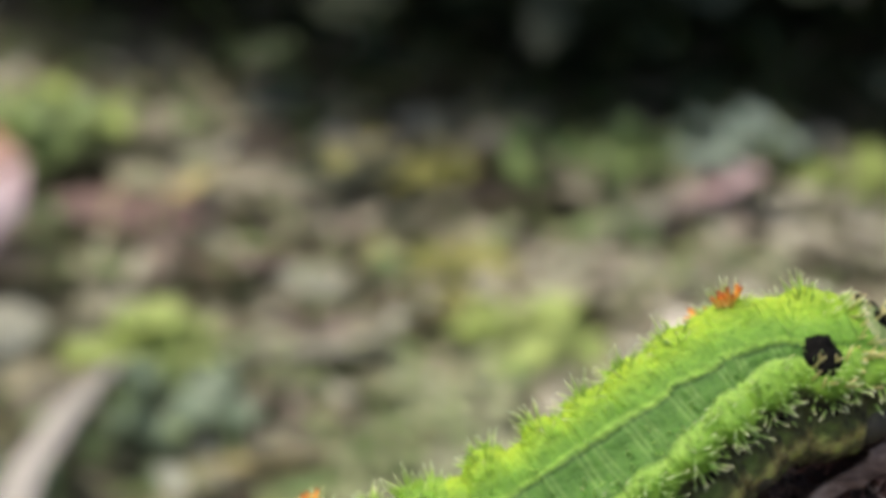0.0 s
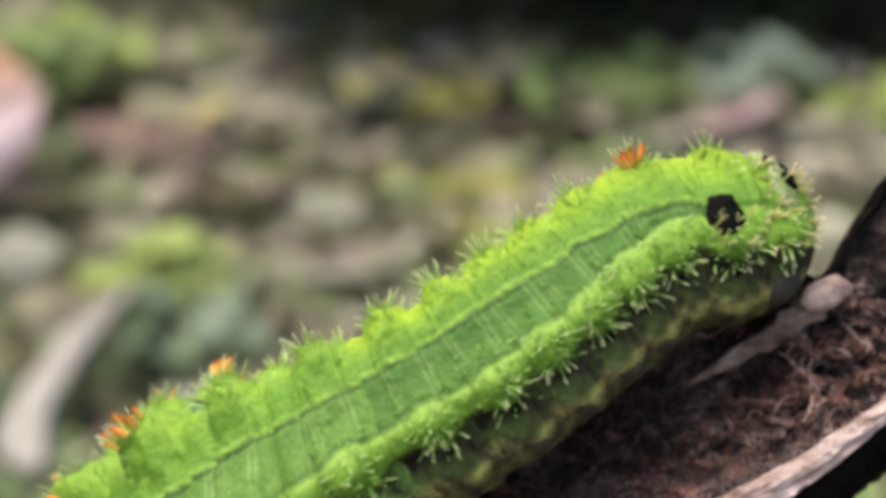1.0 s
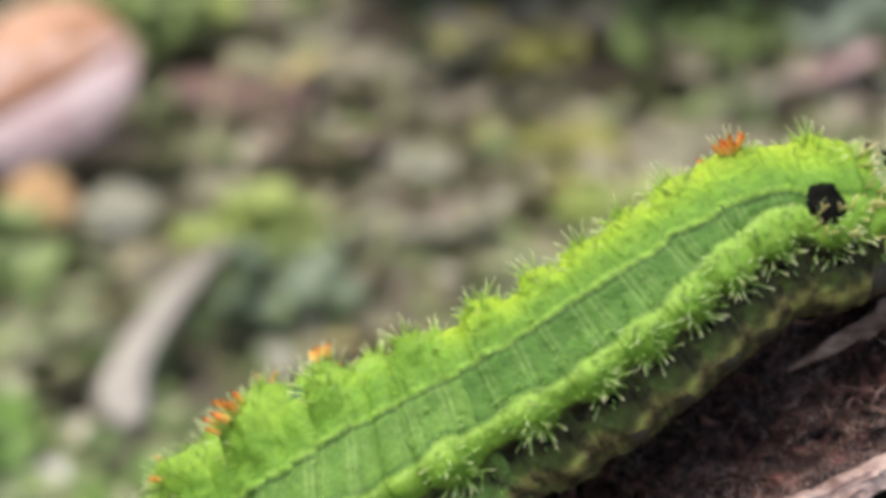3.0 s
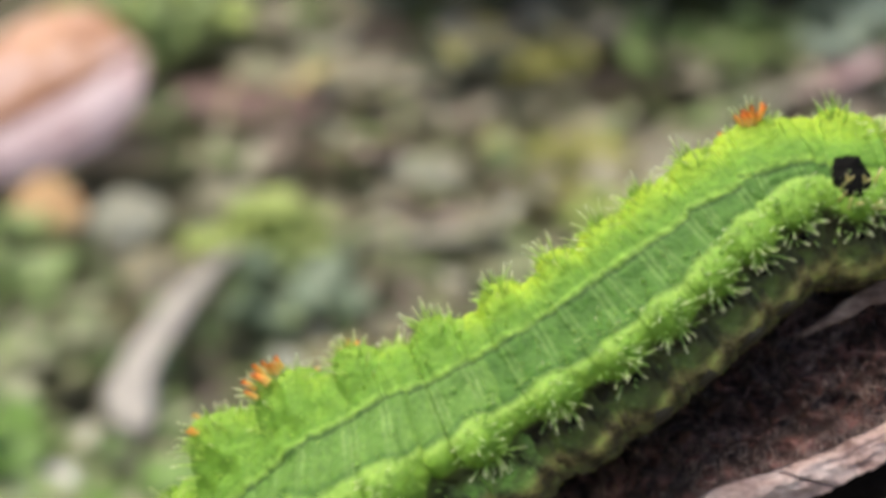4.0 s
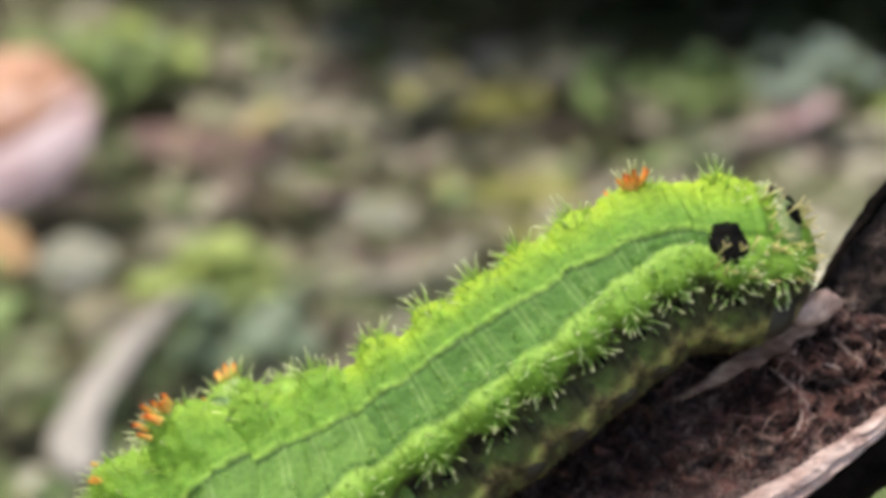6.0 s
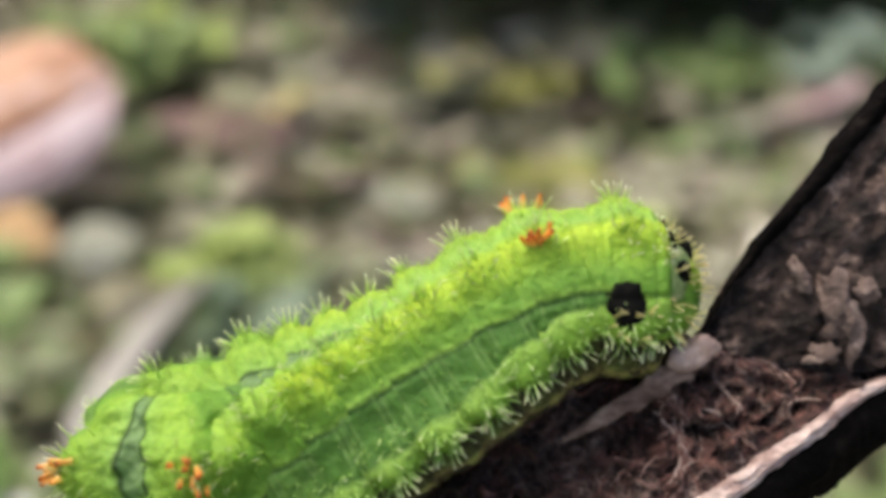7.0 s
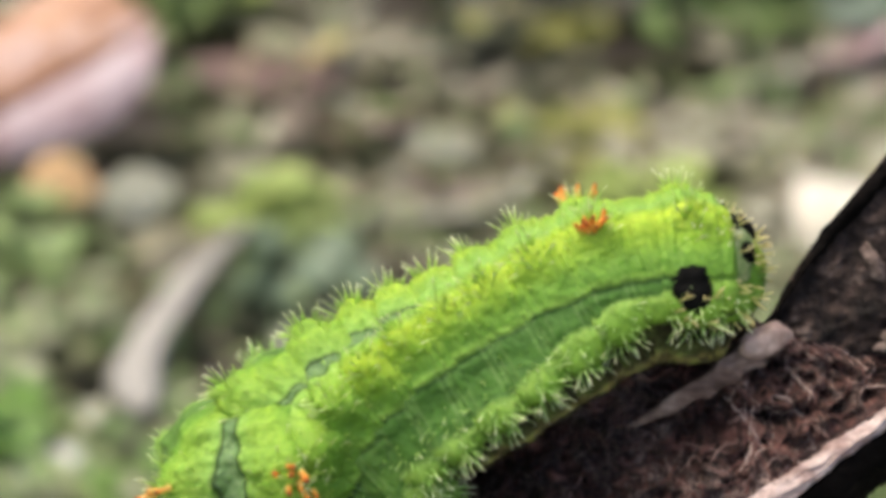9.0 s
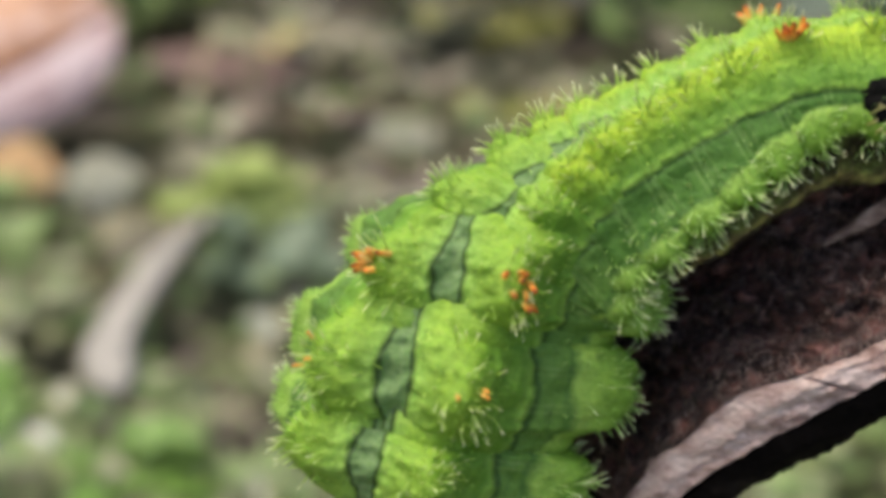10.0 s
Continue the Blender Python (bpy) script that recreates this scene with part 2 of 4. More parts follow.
WOOD_IN = wood_inside()
KNOB = plain("smooth_brown_wood", [(0.3, (0.26, 0.16, 0.13)), (0.55, (0.46, 0.34, 0.30)), (0.72, (0.66, 0.56, 0.52))], 260, 0.30, strength=0.4, distance=0.0003)
WOOD_RIM = plain("pale_broken_wood", [(0.30, (0.20, 0.115, 0.10)), (0.46, (0.48, 0.345, 0.315)), (0.72, (0.78, 0.65, 0.61))], 380, 0.75, (1, 1.6, 1), 0.8, 0.0005, 5.0)
BARK_OUT = plain("black_bark", [(0.3, (0.003, 0.0026, 0.0024)), (0.6, (0.008, 0.0065, 0.006)), (0.8, (0.030, 0.023, 0.020))], 330, 0.9, strength=0.9, distance=0.0006)
BARK_IN = plain("dark_inner_bark", [(0.32, (0.008, 0.0055, 0.005)), (0.47, (0.042, 0.026, 0.022)), (0.57, (0.105, 0.068, 0.057)), (0.66, (0.30, 0.22, 0.19))], 420, 0.8, strength=1.0, distance=0.0012)
BARK_PALE = plain("greyish_bark_flake", [(0.3, (0.06, 0.04, 0.034)), (0.5, (0.20, 0.14, 0.12)), (0.7, (0.40, 0.31, 0.28))], 420, 0.8, strength=0.9, distance=0.0008)
BARK_OUT.node_tree.nodes["Principled BSDF"].inputs["Specular IOR Level"].default_value = 0.04
SHRED = islands("wood_fibre", [(0.17, 0.080, 0.066), (0.27, 0.16, 0.14), (0.36, 0.24, 0.21), (0.12, 0.050, 0.042), (0.46, 0.34, 0.30), (0.20, 0.10, 0.085)], 0.8, 400)
SOIL = plain("soil", [(0.3, (0.055, 0.050, 0.030)), (0.5, (0.11, 0.105, 0.060)), (0.7, (0.17, 0.165, 0.095))], 22, 0.95, strength=0.8, distance=0.006)
LITTER = islands("leaf_litter", [(0.27, 0.26, 0.17), (0.18, 0.14, 0.11), (0.22, 0.22, 0.115), (0.38, 0.37, 0.27), (0.13, 0.12, 0.08),
                                 (0.18, 0.22, 0.09), (0.28, 0.26, 0.16), (0.22, 0.175, 0.145), (0.48, 0.48, 0.38), (0.09, 0.10, 0.045)])
CHAFF = islands("dry_chaff", [(0.40, 0.37, 0.28), (0.48, 0.45, 0.36), (0.32, 0.30, 0.21), (0.36, 0.36, 0.24), (0.26, 0.24, 0.17)])
GRASS = islands("grass", [(0.10, 0.17, 0.035), (0.17, 0.24, 0.05), (0.24, 0.26, 0.09), (0.08, 0.13, 0.035), (0.36, 0.33, 0.17)])
PLANT_YG = islands("yellow_green_leaf", [(0.27, 0.37, 0.09), (0.32, 0.41, 0.11), (0.22, 0.32, 0.08)], 0.6)
PLANT_G = islands("mid_green_leaf", [(0.15, 0.22, 0.07), (0.19, 0.27, 0.09), (0.12, 0.18, 0.06)], 0.55)
PLANT_M = islands("mint_leaf", [(0.28, 0.36, 0.27), (0.32, 0.40, 0.31)], 0.6)
PLANT_B = islands("blue_green_leaf", [(0.12, 0.18, 0.11), (0.15, 0.21, 0.13), (0.09, 0.14, 0.08)], 0.55)
PLANT_O = islands("olive_leaf", [(0.24, 0.25, 0.06), (0.30, 0.30, 0.08), (0.19, 0.22, 0.05)], 0.65)
# crown leaves: the deep shade among them is put into this near-black green
PLANT_D = islands("shaded_shrub_leaf", [(0.018, 0.030, 0.011), (0.028, 0.044, 0.014), (0.014, 0.024, 0.009)], 0.6)
PLANT_P = islands("pale_moss", [(0.25, 0.30, 0.14), (0.31, 0.34, 0.18), (0.18, 0.26, 0.09), (0.38, 0.39, 0.26), (0.23, 0.26, 0.13)], 0.8)
PLANT_F = islands("fresh_green_leaf", [(0.11, 0.23, 0.035), (0.15, 0.28, 0.05), (0.07, 0.16, 0.028)], 0.5)
STEM = plain("shrub_stem", [(0.3, (0.03, 0.022, 0.015)), (0.7, (0.08, 0.06, 0.045))], 60, 0.9)
LEAF_PINK = plain("pink_orange_dead_leaf", [(0.38, (0.26, 0.11, 0.07)), (0.48, (0.54, 0.30, 0.18)), (0.60, (0.60, 0.43, 0.40))], 24, 0.6, (1, 2.5, 1), distance=0.002)
LEAF_LAV = plain("lavender_pink_dead_leaf", [(0.36, (0.36, 0.22, 0.20)), (0.5, (0.50, 0.36, 0.37)), (0.65, (0.62, 0.50, 0.52))], 26, 0.6, (1, 2.5, 1), distance=0.002)
RIB = plain("brown_leaf_rib", [(0.3, (0.16, 0.065, 0.035)), (0.7, (0.30, 0.13, 0.07))], 60, 0.7)
LEAF_ORANGE = plain("orange_dead_leaf", [(0.3, (0.36, 0.21, 0.09)), (0.7, (0.54, 0.36, 0.18))], 40, 0.65)
LEAF_CREAM = plain("cream_dead_leaf", [(0.3, (0.66, 0.61, 0.50)), (0.7, (0.84, 0.80, 0.70))], 30, 0.6)
LEAF_YEL = plain("yellowish_dead_leaf", [(0.3, (0.42, 0.34, 0.14)), (0.7, (0.62, 0.55, 0.30))], 30, 0.6)
LEAF_BROWN = plain("purple_brown_dead_leaf", [(0.3, (0.10, 0.060, 0.050)), (0.7, (0.22, 0.145, 0.125))], 30, 0.7)
LEAF_GREY = plain("grey_dead_leaf", [(0.3, (0.24, 0.23, 0.18)), (0.7, (0.44, 0.43, 0.36))], 30, 0.7)
LEAF_PALE = plain("pale_grey_green_dead_leaf", [(0.3, (0.19, 0.195, 0.145)), (0.7, (0.33, 0.335, 0.265))], 30, 0.7)
# near-black leaf colour that stands in for shadow in gaps of the litter
LEAF_SHADE = plain("shade_gap_leaf", [(0.3, (0.020, 0.015, 0.012)), (0.7, (0.055, 0.042, 0.034))], 30, 0.7)
STRAW = plain("dry_straw", [(0.3, (0.30, 0.285, 0.25)), (0.7, (0.48, 0.455, 0.41))], 30, 0.6, (1, 6, 1))
STONE = plain("pale_stone", [(0.3, (0.42, 0.43, 0.37)), (0.7, (0.64, 0.65, 0.58))], 50, 0.8)


# ---------------------------------------------------------------- mesh helpers
def mesh_of(name, verts, faces, smooth=True):
    me = bpy.data.meshes.new(name)
    me.from_pydata([tuple(v) for v in verts], [], faces)
    me.update()
    if smooth:
        me.polygons.foreach_set("use_smooth", [True] * len(me.polygons))
    return me


def part(name, verts, faces, material, parent=None, label="", smooth=True, along=None, band=None):
    me = mesh_of(name, verts, faces, smooth)
    me.materials.append(material)
    for key, values in (("along", along), ("band", band)):
        if values is not None:
            at = me.attributes.new(key, "FLOAT", "POINT")
            at.data.foreach_set("value", values)
    ob = new(name, me)
    if parent is not None:
        ob.parent = parent
    return tagged(ob, label)


def grid_faces(nu, nv, close_v=False, flip=False, base=0):
    out = []
    for i in range(nu - 1):
        for j in range(nv if close_v else nv - 1):
            k = (j + 1) % nv
            q = (base + i * nv + j, base + i * nv + k, base + (i + 1) * nv + k, base + (i + 1) * nv + j)
            out.append(q[::-1] if flip else q)
    return out


def curve_at(points, s):
    """A smooth way through points, s from 0 to 1."""
    n = len(points) - 1
    f = min(max(s, 0.0), 1.0) * n
    i = min(int(f), n - 1)
    u = f - i
    p = [Vector(points[min(max(k, 0), n)]) for k in (i - 1, i, i + 1, i + 2)]
    return 0.5 * (2 * p[1] + (p[2] - p[0]) * u + (2 * p[0] - 5 * p[1] + 4 * p[2] - p[3]) * u * u + (3 * p[1] - p[0] - 3 * p[2] + p[3]) * u ** 3)


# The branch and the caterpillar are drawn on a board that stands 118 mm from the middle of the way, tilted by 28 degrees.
# One step of the board is S metres; x runs to the right, y down, z towards the viewer.
S = 4.033e-5
BOARD = pose(0, 0.118 * math.cos(radians(28)), 0.35 - 0.118 * math.sin(radians(28)), 62, 0, 0)


def on_board(x, y, z=0.0):
    return Vector(((x - 784) * S, (441 - y) * S, z * S))


def wobble(p, scale, seed=0.0):
    return noise.noise(Vector(p) * scale + Vector((seed, seed * 1.7, -seed)))


# ---------------------------------------------------------------- ground
def ground():
    n = 150
    verts, faces = [], []
    for i in range(n):
        for j in range(n):
            a, b = i / (n - 1) * 2 - 1, j / (n - 1) * 2 - 1
            x, y = 60 * a ** 5 + 0.9 * a, 60 * b ** 5 + 0.9 * b + 0.8
            near = 1 / (1 + (x * x + (y - 0.8) ** 2) / 4)
            z = (0.012 * noise.noise((x * 6, y * 6, 1)) + 0.006 * noise.noise((x * 19, y * 19, 5))) * near - 0.008
            verts.append((x, y, z))
    ob = part("ground", verts, grid_faces(n, n, flip=True), SOIL)
    return tagged(ob, "dark brown soil under leaf litter and moss", "ground", kind="structure")


def leaf_verts(length, width, curl, fold, rows=6, wave=0.0, rng=random, tip=0.9, full=0.75):
    """A leaf along x, thin but with two faces, folded on its midrib."""
    verts = []
    for i in range(rows + 1):
        s = i / rows
        w = width * 0.5 * (math.sin(math.pi * s ** tip) ** full + 0.03)
        x, z = length * (s - 0.5), curl * length * (4 * (s - 0.5) ** 2)
        e = wave * length * math.sin(s * 9 + rng.random())
        verts += [(x, -w, z + fold * w + e), (x, 0, z), (x, w, z + fold * w - e)]
    return verts


def leaf_faces(rows=6, base=0):
    return grid_faces(rows + 1, 3, base=base)


def scatter(name, count, area, size, material, seed, rows=3, tilt=0.38, lift=0.01, ratio=(0.35, 0.7), skip=None):
    rng = random.Random(seed)
    verts, faces = [], []
    while count:
        x, y = rng.uniform(*area[0]), rng.uniform(*area[1])
        count -= 1
        if skip and skip(x, y):
            continue
        ln = rng.uniform(*size)
        m = pose(x, y, rng.uniform(0.0, lift) + 0.2 * ln * tilt, rng.gauss(0, 22 * tilt), rng.gauss(0, 30 * tilt), rng.uniform(0, 360))
        lv = leaf_verts(ln, ln * rng.uniform(*ratio), rng.uniform(-0.15, 0.25), rng.uniform(-0.2, 0.5), rows, 0.02, rng)
        faces += leaf_faces(rows, len(verts))
        verts += [m @ Vector(v) for v in lv]
    return part(name, verts, faces, material)


# spots kept free of litter, to read as dark gaps: x, y, radius
DARK_GAPS = ((0.109, 0.852, 0.036), (-0.028, 0.915, 0.024), (-0.130, 0.905, 0.036), (-0.160, 0.752, 0.024), (-0.108, 0.515, 0.012))


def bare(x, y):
    return any(math.hypot(x - a, (y - b) * 0.6) < r for a, b, r in DARK_GAPS)


def litter_and_grass():
    ob = scatter("leaf_litter", 3400, ((-0.75, 0.8), (0.35, 1.9)), (0.014, 0.044), LITTER, 3, skip=bare)
    tagged(ob, "brown, beige and grey dead leaves covering the ground", "leaf litter", kind="stuff")
    ob = scatter("leaf_litter", 9000, ((-3.2, 3.2), (-2.2, 4.0)), (0.03, 0.09), LITTER, 41, 3, skip=lambda x, y: abs(x) < 0.75 and 0.3 < y < 1.9 or math.hypot(x, y - 0.9) > 3.1 + 0.5 * noise.noise((x, y, 0)))
    tagged(ob, "brown and grey dead leaves farther round the spot", "leaf litter", kind="stuff")
    ob = scatter("litter_crumbs", 6500, ((-0.6, 0.65), (0.36, 1.2)), (0.006, 0.018), LITTER, 23, 3, 0.5, 0.014, (0.3, 0.9), bare)
    tagged(ob, "small crumbs and shreds of dry leaves on the ground", "leaf litter", kind="stuff")
    ob = scatter("pale_moss", 2600, ((-0.32, 0.14), (0.41, 0.67)), (0.006, 0.018), PLANT_P, 71, 3, 0.4, 0.018, (0.45, 0.9), lambda x, y: noise.noise((x * 9, y * 9, 12)) < -0.08 or abs(x + 0.118 - 0.12 * (y - 0.57)) < 0.020 and 0.49 < y < 0.65)
    tagged(ob, "pale grey-green moss and tiny leaves over the litter", "moss", kind="stuff")
    ob = scatter("dry_chaff", 1500, ((0.02, 0.38), (0.60, 0.81)), (0.006, 0.020), CHAFF, 57, 3, 0.35, 0.016, (0.35, 0.8), lambda x, y: noise.noise((x * 14, y * 14, 6)) < -0.12 or bare(x, y))
    tagged(ob, "pale beige dry shreds strewn over the litter", "leaf litter", kind="stuff")
    ob = scatter("dry_chaff", 1500, ((-0.10, 0.32), (0.82, 0.98)), (0.010, 0.030), CHAFF, 58, 3, 0.35, 0.016, (0.35, 0.8), lambda x, y: noise.noise((x * 12, y * 12, 16)) < -0.05 or bare(x, y))
    tagged(ob, "pale dry shreds at the edge of the shade", "leaf litter", kind="stuff")
    rng = random.Random(8)
    verts, faces = [], []
    for k in range(1500):
        x, y = rng.uniform(-0.7, 0.75), rng.uniform(0.36, 1.25)
        if noise.noise((x * 5, y * 5, 9)) < -0.05 or bare(x, y):
            continue
        h, w, lean, turn = rng.uniform(0.015, 0.05), rng.uniform(0.0012, 0.0028), rng.uniform(0.3, 1.6), rng.uniform(0, 6.28)
        base = len(verts)
        for i in range(4):
            s = i / 3
            r = lean * h * s * s
            for side in (-1, 1):
                o = side * w * (1 - s * 0.9)
                verts.append((x + r * math.cos(turn) - o * math.sin(turn), y + r * math.sin(turn) + o * math.cos(turn), h * s))
        faces += grid_faces(4, 2, base=base)
    ob = part("grass", verts, faces, GRASS)
    tagged(ob, "short green and straw-coloured grass between dead leaves", "grass", kind="stuff")
    ob = scatter("moss_plants", 4200, ((-0.7, 0.75), (0.38, 1.12)), (0.006, 0.019), PLANT_G, 12, 3, 0.6, 0.018, (0.5, 0.9),
                 lambda x, y: bare(x, y) or noise.noise((x * 7 + 3, y * 7, 2)) < 0.02 - 0.25 * max(0, min(1, (0.68 - y) * 8)))
    tagged(ob, "patches of tiny green ground plants", "ground plants", kind="stuff")


def dead_leaf(x, y, z, length, width, turn, material, label, tilt=(0, 0), curl=0.08, fold=0.25, rows=10, along=None, face=None, tip=0.9, other=None, full=0.75):
    lv = leaf_verts(length, width, curl, fold, rows, 0.008, tip=tip, full=full)
    n = len(lv)
    faces = leaf_faces(rows)
    lv2 = lv + [(a, b, c - 0.0007) for a, b, c in lv]
    faces += [tuple(n + i for i in f[::-1]) for f in faces]
    ring = [3 * i for i in range(rows + 1)] + [3 * i + 2 for i in range(rows, -1, -1)]
    faces += [(ring[i], ring[(i + 1) % len(ring)], n + ring[(i + 1) % len(ring)], n + ring[i]) for i in range(len(ring))]
    root = new("dead_leaf")
    if other is None:
        part("blade", lv2, faces, material, root)
    else:
        # the two halves of the blade differ in colour
        for name, mat, keep in (("lower_half", other, 0), ("upper_half", material, 1)):
            mine = [fc for fc in faces if len({v % 3 for v in fc} & {2 * keep}) and 2 - 2 * keep not in {v % 3 for v in fc}]
            part(name, lv2, mine, mat, root)
    # the raised midrib with its stalk
    mv = []
    for i in range(9):
        s = i / 8 * 1.16 - 0.16
        cx, cz = length * (s - 0.5), curl * length * 4 * (min(max(s, 0), 1) - 0.5) ** 2
        r = width * (0.018 if other is None else 0.06) * (1.3 - s) + 0.0003
        mv += [(cx, r * math.cos(a), cz + 0.0006 + r * math.sin(a)) for a in (0, 1.57, 3.14, 4.71)]
    part("midrib", mv, grid_faces(9, 4, True), material if other is None else RIB, root)
    root.matrix_world = pose(x, y, z, tilt[0], tilt[1], turn)
    if along:
        # propped up: the blade's length and the way that its upper side faces
        ax = Vector(along).normalized()
        ay = Vector(face).cross(ax).normalized()
        root.matrix_world = Matrix.Translation((x, y, z)) @ Matrix((ax, ay, ax.cross(ay))).transposed().to_4x4()
    return tagged(root, label, "leaf", "dead leaves on the ground")


def plant_clump(x, y, radius, count, size, material, label, seed, height=0.03):
    rng = random.Random(seed)
    root = new("small_plant")
    root.location = (x, y, 0)
    for k in range(count):
        a, r = rng.uniform(0, 6.28), radius * math.sqrt(rng.random())
        h = height * rng.uniform(0.4, 1.0) * (1.2 - 0.5 * r / radius)
        px, py = r * math.cos(a), r * math.sin(a)
        sv = []
        for i in range(3):
            s = i / 2
            for c in range(4):
                sv.append((px * (0.3 + 0.7 * s) + 0.0006 * math.cos(c * 1.57), py * (0.3 + 0.7 * s) + 0.0006 * math.sin(c * 1.57), h * s))
        part("stem", sv, grid_faces(3, 4, True), PLANT_G, root)
        ln = rng.uniform(*size)
        m = pose(px, py, h, rng.gauss(0, 18), rng.gauss(-8, 18), rng.uniform(0, 360))
        part("leaf", [m @ Vector(v) for v in leaf_verts(ln, ln * 0.7, 0.12, 0.25, 4, 0.01, rng)], leaf_faces(4), material, root)
    return tagged(root, label, "plant", "small plants on the ground")


def straw_blade():
    root = new("dry_grass_blade")
    pts = [(-0.088, 0.628, 0.022), (-0.099, 0.596, 0.026), (-0.107, 0.562, 0.027), (-0.114, 0.532, 0.025), (-0.116, 0.516, 0.021), (-0.110, 0.503, 0.014)]
    verts = []
    n = 16
    for i in range(n):
        s = i / (n - 1)
        p = curve_at(pts, s)
        w = 0.0104 * min(1, 0.55 + 2.0 * s) * min(1, 0.5 + (1 - s) * 3)
        side = Vector((0.93, 0.30, 0.22))
        for e, h in ((-1, 0.0), (-0.5, 0.0016), (0, -0.001), (0.5, 0.0016), (1, 0.0), (0, -0.0024)):
            verts.append(p + side * w * e + Vector((0, 0, h)))
    part("blade", verts, grid_faces(n, 6, True), STRAW, root)
    verts = []
    for i in range(n):
        p = curve_at(pts, i / (n - 1)) + Vector((0, 0, 0.0002))
        verts += [p + Vector((0.0011 * math.cos(a), 0, 0.0011 * math.sin(a))) for a in (0, 1.57, 3.14, 4.71)]
    part("midrib", verts, grid_faces(n, 4, True), STRAW, root, "raised pale rib")
    return tagged(root, "pale dry straw-coloured grass blade lying on the litter", "grass blade")


def pebble(x, y, r, seed, label, material):
    bm = bmesh.new()
    bmesh.ops.create_icosphere(bm, subdivisions=3, radius=1)
    for v in bm.verts:
        k = 1 + 0.25 * noise.noise(v.co * 1.3 + Vector((seed, 0, 0)))
        v.co = Vector((v.co.x * k * r, v.co.y * k * r * 0.8, (v.co.z * k * 0.55 + 0.4) * r))
    me = bpy.data.meshes.new("pebble")
    bm.to_mesh(me)
    bm.free()
    me.polygons.foreach_set("use_smooth", [True] * len(me.polygons))
    me.materials.append(material)
    ob = new("pebble", me)
    ob.location = (x, y, 0)
    return tagged(ob, label, "stone", "pebbles on the ground")


def shrub():
    """The shrub, added so that its dense crown keeps the far ground in deep shade."""
    rng = random.Random(31)
    root = new("shrub")
    root.location = (0, 1.75, 0)
    for k in range(7):
        bx, by = rng.uniform(-0.9, 0.9), rng.uniform(-0.15, 0.3)
        pts = [(bx, by, -0.02), (bx * 1.05, by - 0.06, 0.18), (bx * 1.1 + 0.06, by - 0.22, 0.40), (bx * 1.2, by - 0.4, 0.62)]
        verts = []
        for i in range(12):
            p = curve_at(pts, i / 11)
            r = 0.012 * (1 - 0.7 * i / 11)
            verts += [p + Vector((r * math.cos(a * 1.047), r * math.sin(a * 1.047), 0)) for a in range(6)]
        part("stem", verts, grid_faces(12, 6, True), STEM, root)
    lumps = [(-1.05, -0.10, 0.50, 0.34), (-0.60, -0.30, 0.58, 0.52), (-0.05, -0.36, 0.62, 0.62), (0.25, -0.52, 0.46, 0.36), (0.62, -0.42, 0.56, 0.48), (1.10, -0.12, 0.55, 0.58), (-0.30, 0.25, 0.60, 0.78), (0.62, 0.22, 0.60, 0.70), (1.40, 0.15, 0.36, 0.30)]
    verts, faces = [], []
    for k in range(30000):
        lx, ly, lr, lh = rng.choice(lumps)
        a, u = rng.uniform(0, 6.283), rng.random() ** 0.42
        x, y = lx + lr * u * math.cos(a), ly + lr * u * math.sin(a)
        uneven = 1 + 0.30 * noise.noise((x * 3.1, y * 3.1, 4)) + 0.16 * noise.noise((x * 9, y * 9, 6))
        z = lh * uneven * math.sqrt(max(0.0, 1 - u * u)) * rng.random() ** 0.7
        # the front skirt hangs low and keeps clear of the lit ground
        edge = -0.62 - 0.20 * min(1, max(0, (x + 0.24) / 0.2)) + 0.08 * noise.noise((x * 4, z * 4, 7))
        if y < edge:
            continue
        z += 0.02 + 0.05 * max(0, noise.noise((x * 4, y * 4, 3)))
        ln = rng.uniform(0.03, 0.07)
        m = pose(x, y, z, rng.gauss(0, 30), rng.gauss(0, 30), rng.uniform(0, 360))
        faces += leaf_faces(3, len(verts))
        verts += [m @ Vector(v) for v in leaf_verts(ln, ln * 0.55, 0.1, 0.2, 3, 0.01, rng)]
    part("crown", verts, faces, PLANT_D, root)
    return tagged(root, "dense shrub in shade-darkened green, added to shade the ground beyond", "shrub")


# ---------------------------------------------------------------- torn branch
UPPER = [(590, 1045, -330), (662, 900, -290), (762, 755, -225), (922, 632, -125), (1132, 520, -55), (1310, 440, -30), (1385, 446, -12), (1450, 466, -40), (1570, 498, -60), (1700, 508, -40), (1800, 490, -30)]
LOWER = [(770, 1130, -190), (825, 1055, -140), (885, 985, -80), (960, 905, -20), (1087, 856, 20), (1237, 791, 30), (1387, 711, 30), (1500, 635, 25), (1620, 552, 15), (1706, 514, 0), (1802, 494, -20)]
EDGE = [(800, 1190, -170), (885, 1105, -110), (990, 1010, -45), (1090, 945, 5), (1187, 885, 40), (1300, 822, 48), (1415, 745, 48), (1520, 660, 40), (1628, 580, 30), (1718, 528, 10), (1815, 502, -15)]
UNDER = [(840, 1250, -290), (950, 1150, -230), (1065, 1065, -170), (1165, 1008, -120), (1240, 962, -120), (1360, 898, -120), (1487, 824, -120), (1590, 754, -120), (1672, 694, -120), (1745, 640, -120), (1850, 590, -120)]


